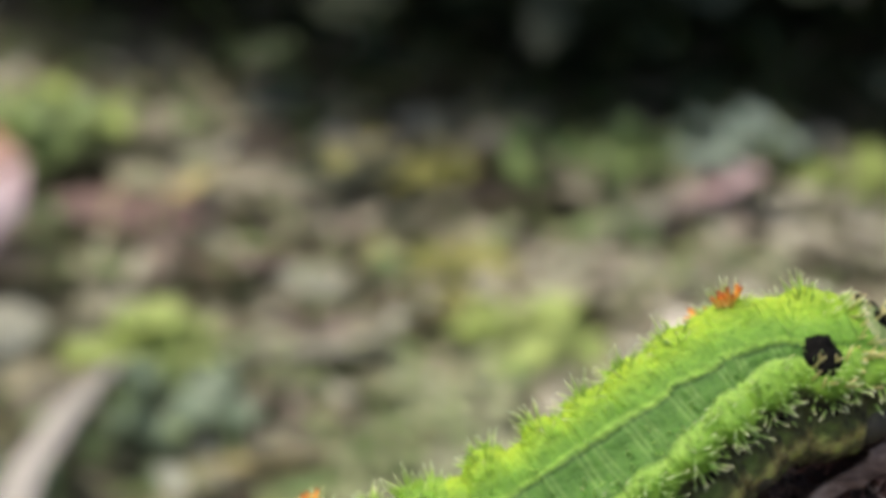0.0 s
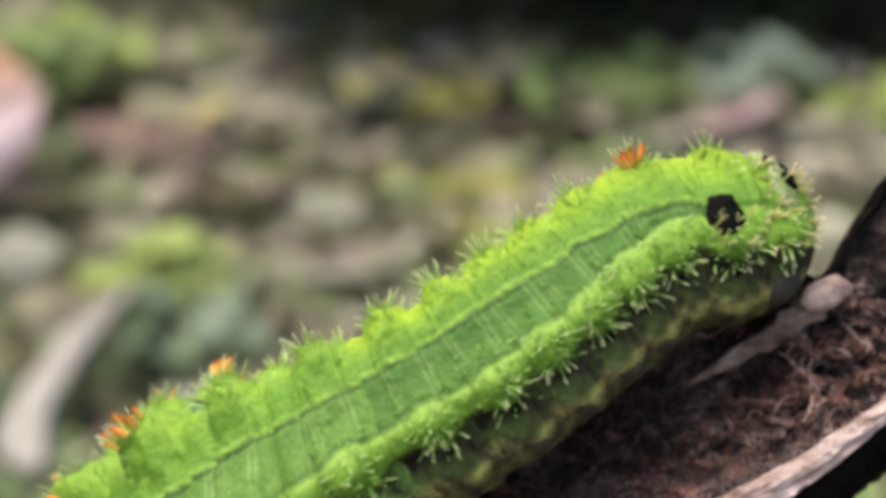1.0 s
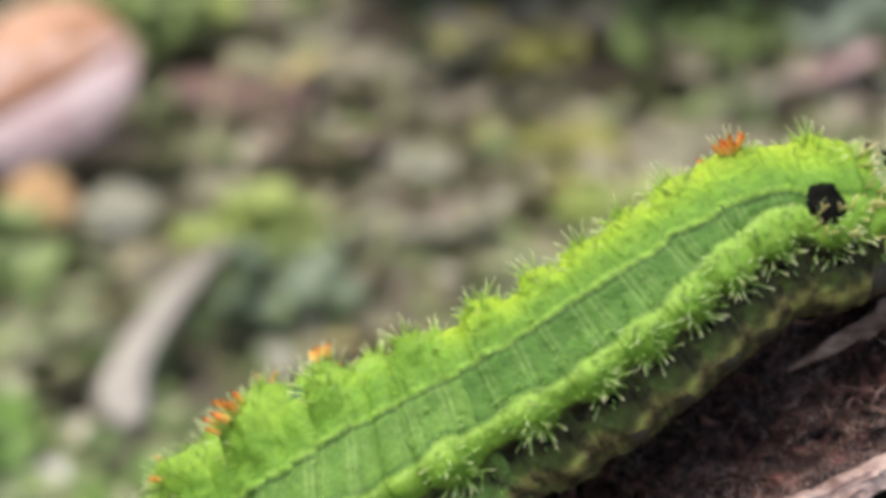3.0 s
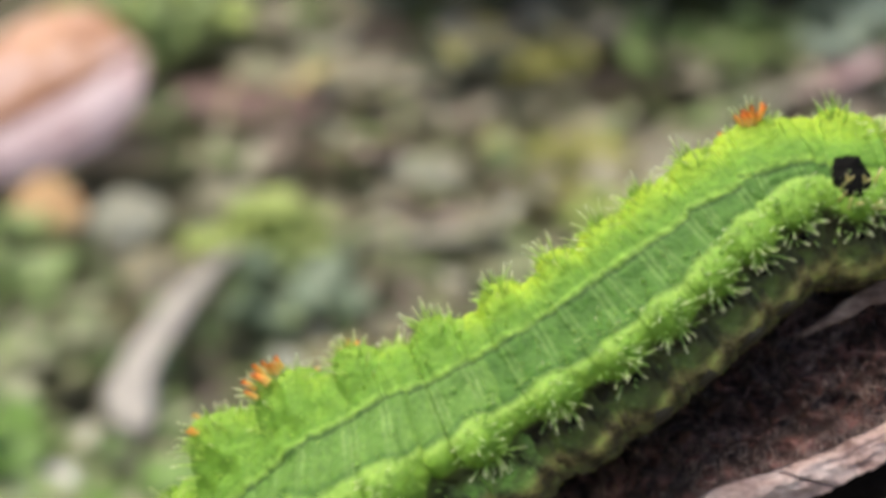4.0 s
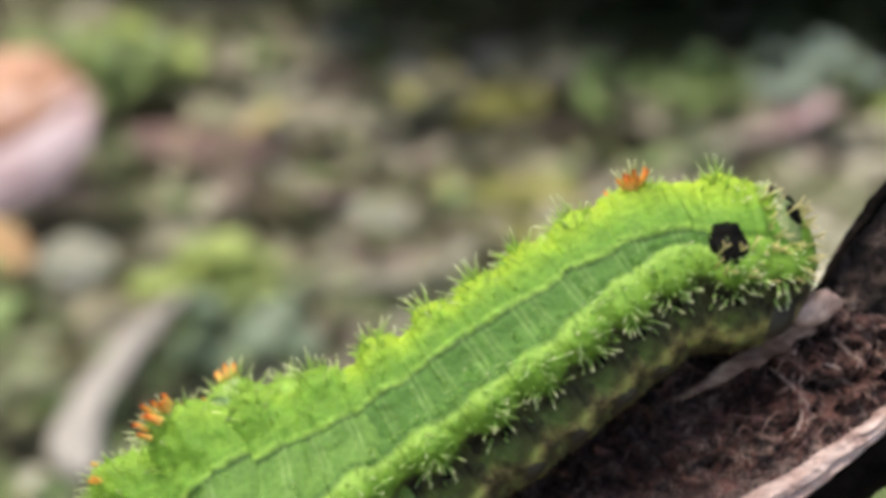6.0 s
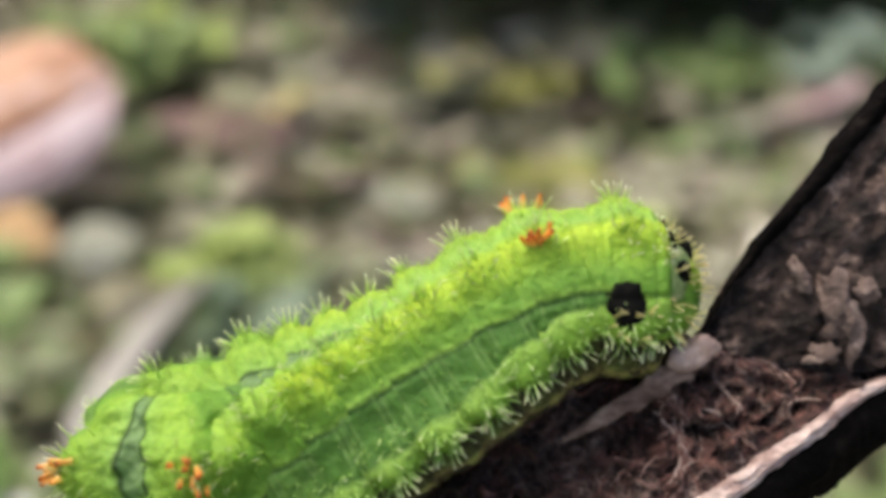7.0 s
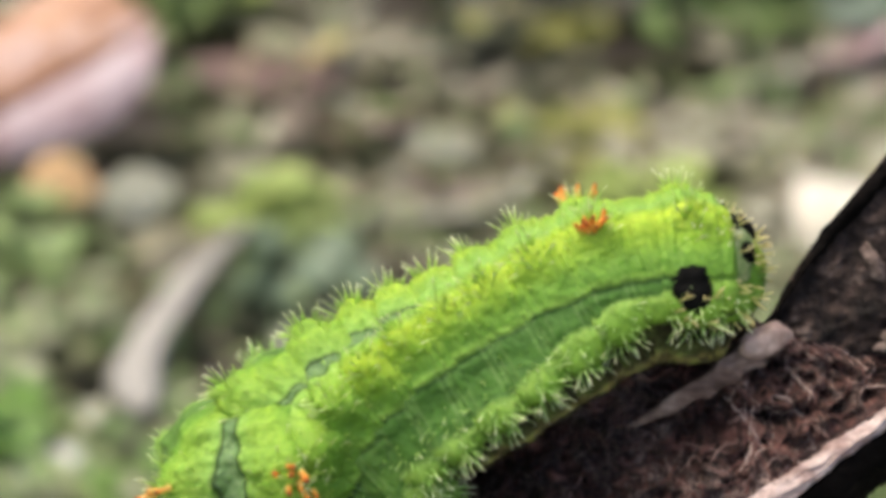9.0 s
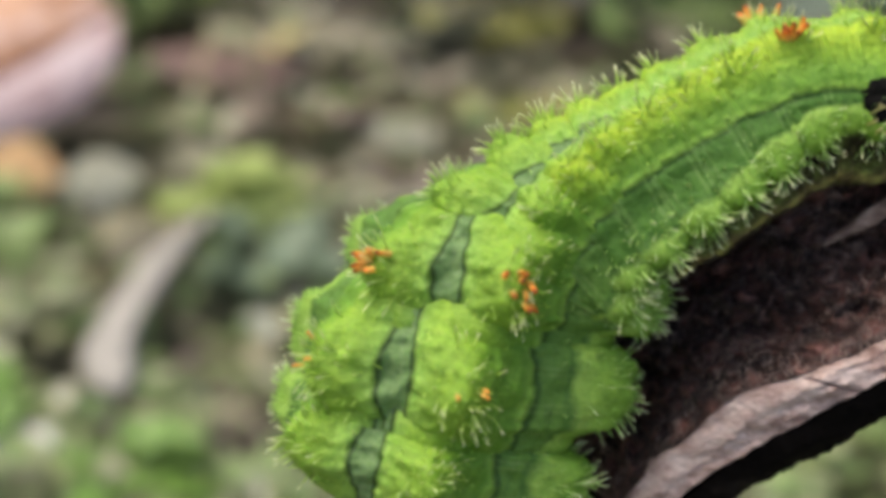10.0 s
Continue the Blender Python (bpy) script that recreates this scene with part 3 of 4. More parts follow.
def hollow(p, v):
    """Depth of the torn wood between the upper (v = 0) and the lower (v = 1) edge."""
    deep = (125 + 80 * min(1, max(0, (1130 - p.x) / 380)) - 85 * min(1, max(0, (p.x - 1230) / 260))) * math.sin(math.pi * v ** 0.85)
    fray = min(1, 4 * v) * min(1, 5 * (1 - v))
    h = 26 * wobble(p, 0.010, 1) + 105 * (0.35 - abs(wobble((p.x * 1.0, p.y * 1.4, 0), 0.015, 4))) + 75 * (0.3 - abs(wobble(p, 0.030, 7))) + 26 * wobble(p, 0.075, 9)
    return fray * h - deep


def wood_shreds(root):
    """A web of torn, curling fibres that lies on the wood: two pale bundles and a thinner net round them."""
    rng = random.Random(64)
    spots = []
    for i in range(121):
        for j in range(31):
            s, v = 0.15 + 0.80 * i / 120, 0.03 + 0.94 * j / 30
            p = curve_at(UPPER, s).lerp(curve_at(LOWER, s), v)
            spots.append((p.x, p.y, p.z + hollow(p, v)))
    grid = np.array(spots)

    def height(x, y):
        near = np.argsort((grid[:, 0] - x) ** 2 + (grid[:, 1] - y) ** 2)[:4]
        return float(grid[near, 2].mean()), float(np.hypot(grid[near[0], 0] - x, grid[near[0], 1] - y))

    verts, faces = [], []

    def strand(x, y, turn, length, w, lift):
        n, rows, curl = 15, [], rng.gauss(0, 0.05)
        for i in range(n):
            z, off = height(x, y)
            if off > 12:
                return
            rows.append((x, y, z + 1 + lift * math.sin(math.pi * i / (n - 1))))
            x, y, turn = x + math.cos(turn) * length / n, y + math.sin(turn) * length / n, turn + curl + rng.gauss(0, 0.22)
        base = len(verts)
        for i, (px, py, pz) in enumerate(rows):
            r = w * (0.3 + math.sin(math.pi * i / (n - 1)) ** 0.6) * rng.uniform(0.7, 1.3)
            for c in range(5):
                a = c * 1.2566 + turn
                verts.append(on_board(px + r * math.cos(a), py + r * math.sin(a), pz + 0.7 * r * math.sin(a + 1)))
        faces.extend(grid_faces(n, 5, True, base=base))

    for (cx, cy), (wx, wy), turn, count in (((1346, 596), (10, 46), 1.45, 46), ((1372, 545), (14, 16), 0.9, 12), ((1455, 606), (14, 20), 1.1, 14), ((1500, 490), (42, 8), 0.45, 26), ((1290, 690), (50, 22), -0.5, 10)):
        for k in range(count):
            strand(cx + rng.gauss(0, wx), cy + rng.gauss(0, wy), turn + rng.gauss(0, 0.35) + rng.choice((0, math.pi)), rng.uniform(40, 100), rng.uniform(0.8, 2.2), rng.uniform(2, 9))
    for k in range(120):
        u = rng.random() ** 0.6
        strand(1000 + 560 * u, 900 - 400 * u + rng.gauss(0, 45), rng.gauss(-0.6, 0.6), rng.uniform(40, 90), rng.uniform(0.5, 1.1), rng.uniform(1, 3))
    tagged(part("torn_fibre", verts, faces, SHRED, root), "pale and reddish torn wood fibres", kind="stuff")


def torn_branch():
    root = new("torn_branch")
    root.matrix_world = BOARD
    nu, nv = 320, 110
    # hollow inner face
    verts = []
    for i in range(nu):
        s = i / (nu - 1)
        a, b = curve_at(UPPER, s), curve_at(LOWER, s)
        for j in range(nv):
            v = j / (nv - 1)
            p = a.lerp(b, v)
            verts.append(on_board(p.x, p.y, p.z + hollow(p, v)))
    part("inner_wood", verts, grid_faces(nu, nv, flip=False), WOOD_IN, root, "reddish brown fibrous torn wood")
    wood_shreds(root)
    # pale broken rim along the lower edge
    verts, m = [], 18
    for i in range(nu * 2):
        s = i / (nu * 2 - 1)
        b, e = curve_at(LOWER, s), curve_at(EDGE, s)
        jag = 9 * wobble(b, 0.012, 2) + 4 * wobble(b, 0.045, 3)
        crack = -26 if abs(s - 0.385) < 0.003 else 0
        for j in range(m):
            v = j / (m - 1)
            p = b.lerp(e, v)
            lift = 14 * math.sin(math.pi * min(v * 1.3, 1)) + 8 * noise.noise((v * 4, s * 16, 1)) + 7 * noise.noise((v * 11, s * 14, 4)) + crack * math.sin(math.pi * v)
            q = (p.x + (1 - v) * jag * 0.4 + v * jag * 0.5, p.y + (1 - v) * jag + v * jag * 0.7)
            verts.append(on_board(q[0], q[1], p.z + 4 + lift + 5 * wobble((p.x, p.y, v * 40), 0.06, 8) - (20 if j in (0, m - 1) else 0)))
    part("broken_rim", verts, grid_faces(nu * 2, m, flip=False), WOOD_RIM, root, "pale pinkish split wood edge")
    # pale smooth strip that runs down from the round knob along the torn wood
    strip = [(1380, 458, 0), (1340, 494, -4), (1296, 530, -16), (1246, 566, -40), (1192, 602, -74), (1140, 638, -115)]
    verts, m = [], 24
    for i in range(nu):
        s = i / (nu - 1)
        p, q = curve_at(strip, s), curve_at(strip, min(1, s + 0.01) if s < 0.99 else 0.98)
        d = (q - p).normalized() if s < 0.99 else (p - q).normalized()
        w = 28 * (1 - s) ** 0.55 * (1 + 0.25 * wobble(p, 0.03, 15))
        for j in range(m):
            t = 2 * math.pi * j / m
            k = 1 + 0.40 * wobble((p.x, p.y, j * 9), 0.025, 5) + 0.25 * wobble((p.x, p.y, j * 16), 0.07, 6)
            across, deep = w * k * math.cos(t), (0.42 * w if math.sin(t) > 0 else 75) * k * math.sin(t)
            verts.append(on_board(p.x - d.y * across, p.y + d.x * across, p.z + deep))
    part("upper_rim", verts, grid_faces(nu, m, True), WOOD_UP, root, "smooth grey-brown wood edge")
    bm = bmesh.new()
    bmesh.ops.create_icosphere(bm, subdivisions=4, radius=1)
    for v in bm.verts:
        k = 1 + 0.22 * noise.noise(v.co * 1.3 + Vector((2, 5, 1))) + 0.08 * noise.noise(v.co * 4)
        c = Vector((v.co.x * (58 if v.co.x < 0 else 40), v.co.y * 27, v.co.z * 20)) * k
        a = radians(24)
        v.co = on_board(1374 + c.x * math.cos(a) - c.y * math.sin(a), 462 - (c.x * math.sin(a) + c.y * math.cos(a)), 14 + c.z)
    me = bpy.data.meshes.new("knob")
    bm.to_mesh(me)
    bm.free()
    me.polygons.foreach_set("use_smooth", [True] * len(me.polygons))
    me.materials.append(KNOB)
    knob = new("knob", me)
    knob.parent = root
    tagged(knob, "smooth shiny brown knob of wood")
    # black bark round the outside
    verts, m = [], 26
    for i in range(nu * 2):
        s = i / (nu * 2 - 1)
        e, u, a = curve_at(EDGE, s), curve_at(UNDER, s), curve_at(UPPER, s)
        back = Vector(((u.x + a.x) / 2 + 20, (u.y + a.y) / 2 + 20, u.z - 200))
        ring = [e + Vector((0, 0, -4)), e.lerp(u, 0.35) + Vector((14, 22, 10)), u, u + Vector((-30, -25, -70)), back, Vector((a.x + 6, a.y + 10, a.z - 90)), a + Vector((0, 4, -10))]
        for j in range(m):
            v = j / (m - 1)
            p = curve_at(ring, v)
            k = 8 * wobble(p, 0.018, 1) + 5 * wobble(p, 0.07, 6) + 3 * abs(wobble(p, 0.2, 2))
            k *= min(1, 10 * v) * min(1, 10 * (1 - v))
            verts.append(on_board(p.x + 0.4 * k, p.y + k, p.z + 0.5 * k))
    part("outer_bark", verts, grid_faces(nu * 2, m, flip=True), BARK_OUT, root, "rough black outer bark")
    # the part of the branch that goes on, its dark inner face turned to the front
    nu2 = 110
    left = [(1352, 470, -60), (1392, 424, -40), (1428, 350, -20), (1480, 272, -5), (1560, 172, 5), (1640, 70, 5), (1740, -50, 0), (1850, -190, -10)]
    right = [(1420, 500, -70), (1560, 510, -60), (1700, 500, -20), (1760, 430, 0), (1830, 330, 10), (1900, 230, 10), (1990, 100, 5), (2100, -40, 0)]
    verts, nv = [], 60
    for i in range(nu2):
        s = i / (nu2 - 1)
        a, b = curve_at(left, s), curve_at(right, s)
        for j in range(nv):
            v = j / (nv - 1)
            p = a.lerp(b, v)
            h = 22 * wobble(p, 0.012, 11) + 30 * (0.3 - abs(wobble(p, 0.024, 12))) + 14 * wobble(p, 0.06, 13) + 6 * wobble(p, 0.14, 14)
            verts.append(on_board(p.x, p.y, p.z + 34 * math.sin(math.pi * v) - 30 + h * min(1, 6 * v)))
    part("inner_bark", verts, grid_faces(nu2, nv, flip=False), BARK_IN, root, "dark grey-brown inner bark")
    verts, m = [], 22
    for i in range(nu2 * 2):
        s = i / (nu2 * 2 - 1)
        a, b = curve_at(left, s), curve_at(right, s)
        d = (b - a).normalized()
        wide = 8 + 30 * min(1, max(0, s - 0.25) * 2.5)
        ring = [a + d * wide + Vector((0, 0, -8)), a + d * wide * 0.5 + Vector((0, 0, 16)), a + Vector((0, 0, 2)), a + Vector((8, 6, -50)), a.lerp(b, 0.3) + Vector((0, 0, -190)),
                a.lerp(b, 0.8) + Vector((0, 0, -190)), b + Vector((20, 20, -50)), b + Vector((0, 0, -20))]
        for j in range(m):
            v = j / (m - 1)
            p = curve_at(ring, v)
            k = 9 * wobble(p, 0.02, 21) + 6 * wobble(p, 0.06, 22) + 4 * abs(wobble(p, 0.17, 23))
            verts.append(on_board(p.x - 0.7 * k, p.y - 0.6 * k, p.z + 0.7 * k))
    part("bark_edge", verts, grid_faces(nu2 * 2, m, flip=True), BARK_OUT, root, "black cracked bark")
    # a pale ragged flake of wood on the inner bark, with smaller scales round it
    for cx, cy, wx, wy, lean, seed in ((1628, 400, 42, 80, 16, 3.3), (1600, 470, 26, 22, -8, 7.1), (1672, 352, 20, 30, 10, 9.4), (1560, 330, 16, 30, 14, 5.2)):
        verts, n = [], 22
        for i in range(n):
            for j in range(n):
                a, b = i / (n - 1) * 2 - 1, j / (n - 1) * 2 - 1
                k = math.sqrt(a * a + b * b) / max(abs(a), abs(b), 1e-6)
                a, b = a / k, b / k
                rag = 1 + 0.60 * noise.noise((a * 1.7, b * 1.7, seed)) + 0.30 * noise.noise((a * 5, b * 5, seed + 1))
                x, y = cx + wx * a * rag + lean * b, cy + wy * b * rag
                rim = a * a + b * b
                verts.append(on_board(x, y, 14 + 20 * (1 - rim) + 16 * noise.noise((x * 0.05, y * 0.03, seed)) + 7 * noise.noise((x * 0.14, y * 0.10, seed)) - (26 if rim > 0.98 else 0)))
        part("flake", verts, grid_faces(n, n), BARK_PALE, root, "pale loose wood flake")
    # the rest of the branch, on its way to the ground
    back = BOARD.inverted()
    ends = [on_board(1985, 20, -110), on_board(2170, -220, -120), on_board(2900, -760, -200), back @ Vector((0.16, 0.20, 0.30)), back @ Vector((0.24, 0.26, 0.12)), back @ Vector((0.27, 0.28, -0.02))]
    verts, m = [], 18
    for i in range(60):
        s = i / 59
        p = curve_at(ends, s)
        t = (curve_at(ends, min(1, s + 0.02)) - curve_at(ends, max(0, s - 0.02))).normalized()
        n1 = t.cross(Vector((0, 0, 1))).normalized()
        n2 = t.cross(n1)
        for j in range(m):
            a = 2 * math.pi * j / m
            r = 165 * S * (1 + 0.10 * noise.noise((p.x * 300, p.y * 300, a)) + 0.5 * s)
            verts.append(p + (n1 * math.cos(a) + n2 * math.sin(a)) * r)
    part("stick", verts, grid_faces(60, m, True), BARK_OUT, root, "dark round stick")
    return tagged(root, "torn dead branch with black bark and reddish brown inside", "branch")


# ---------------------------------------------------------------- caterpillar
R = 152 * S


def hump(x, c, w):
    return math.exp(-((x - c) / w) ** 2)


def swell(x):
    """1 in the middle of a segment, 0 where it meets the next."""
    return 0.5 + 0.5 * math.cos(math.pi * max(-1.25, min(1.25, x)))


def seams(g, x):
    """Degrees from the back, g segments from the tail: edge of the trough, upper and lower line of the panel, lower edge of the lobes, pale line."""
    m = swell(x)
    mouth = float(np.interp(g, (1, 4, 7, 9, 11), (0.6, 1.2, 3.8, 6.0, 6.5)))
    up = float(np.interp(g, (0.9, 1.4, 2, 3, 4, 6, 9, 10, 11), (84, 81, 77, 71, 67, 63, 65, 69, 71)))
    low = float(np.interp(g, (0.9, 1.4, 2, 3, 4, 6, 9, 10, 11), (85, 87, 89, 92, 96, 99, 97, 90, 87)))
    lobe = float(np.interp(g, (0, 1, 2, 4, 13), (118, 118, 119, 124, 126)))
    return (mouth * ((0.12 + 1.1 * m) if g < 9 else (0.75 + 0.45 * m)), up + 1.5 * m, low + 2.0 - 4.0 * m, lobe - 4 + 9 * m, 152 + 6 * m)


STEPS = (0.0, 0.102, 0.25, 0.444, 0.460, 0.474, 0.610, 0.626, 0.642, 0.80, 0.822, 0.896, 0.925, 1.0)


def band_at(deg, g, x):
    d = abs(deg)
    t, u, l, e, c = seams(g, x)
    v = float(np.interp(d, (0, t, 31, u - 4.5, u, u + 2.5, l - 2.5, l, l + 3.5, e - 2, e + 3, c, c + 6, 180), STEPS))
    if g < 6.5:
        # the trough closes towards the rear
        v = max(v, 0.125 * min(1, 6.5 - g))
    if g < 0.9 and 0.42 < v < 0.67:
        v = 0.41 if v < 0.54 else 0.68
    return v


def section(deg, x, girth=1.0, tub=1.0, g=5.0):
    """Body radius at an angle from the back, x from -1 to 1 along the segment."""
    d = abs(deg)
    t, u, l, e, c = seams(g, x)
    m = math.exp(-(x / 0.60) ** 4)
    k = 0.890 - 0.085 * hump(d, 0, 12) + (0.105 - 0.040 * hump(g, 4, 2.2)) * hump(d, 30, 15) - 0.018 * hump(d, 55, 9) - 0.022 * hump(d, u, 3.0) - 0.020 * hump(d, l, 3.0) + (0.085 + 0.075 * min(1, max(0, g - 2) / 2)) * hump(d, 109, 16)
    k -= 0.055 / (1 + math.exp(-(d - e) / 2.2)) - 0.30 * hump(d, 172, 30)
    k += tub * (m - 0.3) * ((0.055 + 0.055 * min(1, max(0, g - 5) / 2)) * hump(d, 31, 14) + 0.085 * hump(d, 109, 14) + 0.05 * hump(d, 6, 20))
    k += tub * 0.032 * math.exp(-(x / 0.34) ** 2) * (hump(d, 32, 8) + 0.6 * hump(d, 110, 8))
    k -= 0.050 * hump(g, 5.6, 2.4) * hump(d, (u + l) / 2, 15) - 0.030 * hump(g, 5.6, 2.6) * hump(d, 40, 10)
    front = min(1, max(0, g - 7.5) / 2)
    broad = math.exp(-(x / 0.88) ** 6)
    k += tub * front * (broad - 0.35) * (0.24 * hump(d, 110, 20) + 0.12 * hump(d, 36, 13)) + front * 0.24 * hump(d, 106, 26)
    fat = girth > 1.3
    collar = 1 - (0.030 + 0.025 * min(1, max(0, g - 5) / 2) if not fat else 0.120) * min(1, max(0, (abs(x) - 0.60) / 0.36)) ** 1.3 - 0.9 * max(0, abs(x) - 0.98) ** 1.7 - 0.56 * min(1, max(0, abs(x) - 1.25) / 0.30) ** 2
    crease = 1 - 0.030 * hump(abs(x), 0.78, 0.05) - 0.016 * hump(abs(x), 0.54, 0.05)
    return R * girth * k * collar * crease


def spines(rows):
    """Short blunt bristles: rows of (root, direction, length, thickness)."""
    verts, faces, along = [], [], []
    for p, d, ln, th in rows:
        d = d.normalized()
        n1 = d.orthogonal().normalized()
        n2 = d.cross(n1)
        base = len(verts)
        for s, w in ((-0.15, 1.25), (0.35, 1.0), (0.8, 0.85), (0.95, 0.75)):
            for c in range(5):
                a = 2 * math.pi * c / 5
                verts.append(p + d * ln * s + (n1 * math.cos(a) + n2 * math.sin(a)) * th * w)
                along.append(max(0, s) * min(1, ln / (26 * S)))
        verts.append(p + d * ln * 1.03)
        along.append(min(1, ln / (26 * S)))
        faces += grid_faces(4, 5, True, base=base)
        faces += [(base + 15 + c, base + 15 + (c + 1) % 5, base + 20) for c in range(5)]
    return verts, faces, along


def tuft(rng, length, deg, spread_x, spread_d, count, ln, th, girth, out=0.9, at=0.0, g=5.0):
    rows = []
    for k in range(count):
        x, d = rng.gauss(at, spread_x), deg + rng.gauss(0, spread_d)
        x = max(-0.75, min(0.75, x))
        r = section(d, x, girth, 1.0, g)
        a = radians(d)
        p = Vector((x * length / 2, r * math.cos(a), r * math.sin(a)))
        b = radians(deg + (d - deg) * 1.8)
        way = Vector(((x - at) * out + rng.gauss(0, 0.18), math.cos(b), math.sin(b))) + Vector((0, rng.gauss(0, 0.16), rng.gauss(0, 0.16)))
        rows.append((p, way, ln * rng.uniform(0.65, 1.2), th * rng.uniform(0.8, 1.15)))
    return rows


def segment(root, number, length, girth, skin, orange=0, legs=False):
    """One ring of the body, number segments from the tail."""
    seed = 100 + number
    rng = random.Random(seed)
    nx, na = 50, 216
    fat = girth > 1.3
    verts, band = [], []
    for i in range(nx):
        x = (i / (nx - 1) * 2 - 1) * 1.55
        for j in range(na):
            deg = j / na * 360 - 180
            r = section(deg, x, girth, 1.0, number + 0.5 * x)
            a = radians(deg)
            p = Vector((x * length / 2, r * math.cos(a), r * math.sin(a)))
            out = Vector((0, p.y, p.z)).normalized()
            soft = Vector((p.x + number * 0.0043, p.y, p.z))
            wander = noise.noise(soft * 330)
            upper = hump(deg, 0, 46) + 0.5 * hump(abs(deg), 110, 14)
            p += out * R * girth * (0.012 * upper * math.sin(x * 9 + 4 * wander) + (0.030 if not fat else 0.045) * noise.noise(soft * 620) + (0.018 + 0.022 * upper) * noise.noise(soft * 1300) + 0.012 * noise.noise(soft * 3300))
            verts.append(p)
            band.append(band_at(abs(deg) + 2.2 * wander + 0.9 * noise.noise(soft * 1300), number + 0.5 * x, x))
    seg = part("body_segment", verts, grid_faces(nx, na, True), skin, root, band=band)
    k = girth ** 2
    for side in (-1, 1):
        thin = 1.4 * S
        rows = tuft(rng, length, side * 32, 0.24 if not fat else 0.40, 6.5, int(13 * k), 36 * S, 1.3 * S, girth, 2.2, g=number)
        rows += tuft(rng, length, side * 32, 0.46, 10, int(14 * k), 16 * S, thin, girth, 1.4, g=number)
        rows += tuft(rng, length, side * 33, 0.55, 12, int(18 * k), 9 * S, 1.3 * S, girth, 0.8, g=number)
        v, f, al = spines(rows)
        part("spine_tuft", v, f, SPINE_Y, seg, along=al)
        if orange:
            v, f, al = spines(tuft(rng, length, side * 33, 0.24 if not fat else 0.15, 3.6, orange, (25 if orange > 3 else 17) * S, (5.0 if orange > 3 else 3.8) * S, girth * 1.04, 1.2, -0.15 if fat else 0.0, number))
            part("orange_tuft", v, f, SPINE_O, seg, "orange spines with dark red tips", along=al)
        low = 110
        rows = tuft(rng, length, side * low, 0.28 if not fat else 0.42, 8.5, int(14 * k), 32 * S, 1.3 * S, girth, 2.0, g=number)
        rows += tuft(rng, length, side * low, 0.48, 11, int(16 * k), 17 * S, thin, girth, 1.6, g=number)
        rows += tuft(rng, length, side * (low - 1), 0.55, 13, int(26 * k), 11 * S, 1.3 * S, girth, 0.6, g=number)
        rows += tuft(rng, length, side * 125, 0.34, 4, 5, 34 * S, thin, girth, g=number)
        v, f, al = spines(rows)
        part("side_tuft", v, f, SPINE_G, seg, along=al)
        # the dark breathing hole below the side lobe
        c = Vector((0, section(134, 0, girth) * math.cos(radians(side * 134)), section(134, 0, girth) * math.sin(radians(side * 134))))
        nrm = Vector((0, c.y, c.z)).normalized()
        sv = [c + nrm * 4 * S]
        for q in range(10):
            a = 2 * math.pi * q / 10
            sv.append(c + Vector((10 * S * math.cos(a), 0, 0)) + nrm.cross(Vector((1, 0, 0))) * 14 * S * math.sin(a) - nrm * 1 * S)
        part("spiracle", sv, [(0, q + 1, (q + 1) % 10 + 1) for q in range(10)], BLACK, seg)
        if legs:
            lv = []
            for i in range(12):
                s = i / 11
                rr = (54 - 12 * s + 4 * math.sin(s * 14)) * math.sqrt(max(0.06, 1 - max(0, s - 0.72) ** 2 / 0.085)) * S
                c = Vector((0, -R * girth * (0.74 + 0.38 * s), side * R * girth * (0.14 + 0.05 * s)))
                for q in range(18):
                    a = 2 * math.pi * q / 18
                    lv.append(c + Vector((rr * math.cos(a), 0, rr * 0.8 * math.sin(a))) * (1 + 0.06 * noise.noise((s * 6, q * 0.9, number))))
            part("proleg", lv, grid_faces(12, 18, True) + [tuple(range(198, 216))], PROLEG, seg, "stubby brown proleg")
    return seg


def fold(root, at, length, girth, skin):
    """A ring of bare skin between two segments."""
    nx, na = 12, 160
    verts, band = [], []
    for i in range(nx):
        x = i / (nx - 1) * 2 - 1
        for j in range(na):
            deg = j / na * 360 - 180
            r = section(deg, 0.7, girth, 0.3, at) * (1 - 0.14 * abs(x) ** 2.5)
            p = Vector((x * length / 2, r * math.cos(radians(deg)), r * math.sin(radians(deg))))
            p += Vector((0, p.y, p.z)).normalized() * R * girth * 0.018 * noise.noise(p * 900 + Vector((at, 3, 0)))
            verts.append(p)
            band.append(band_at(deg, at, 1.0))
    return part("skin_fold", verts, grid_faces(nx, na, True), skin, root, band=band)


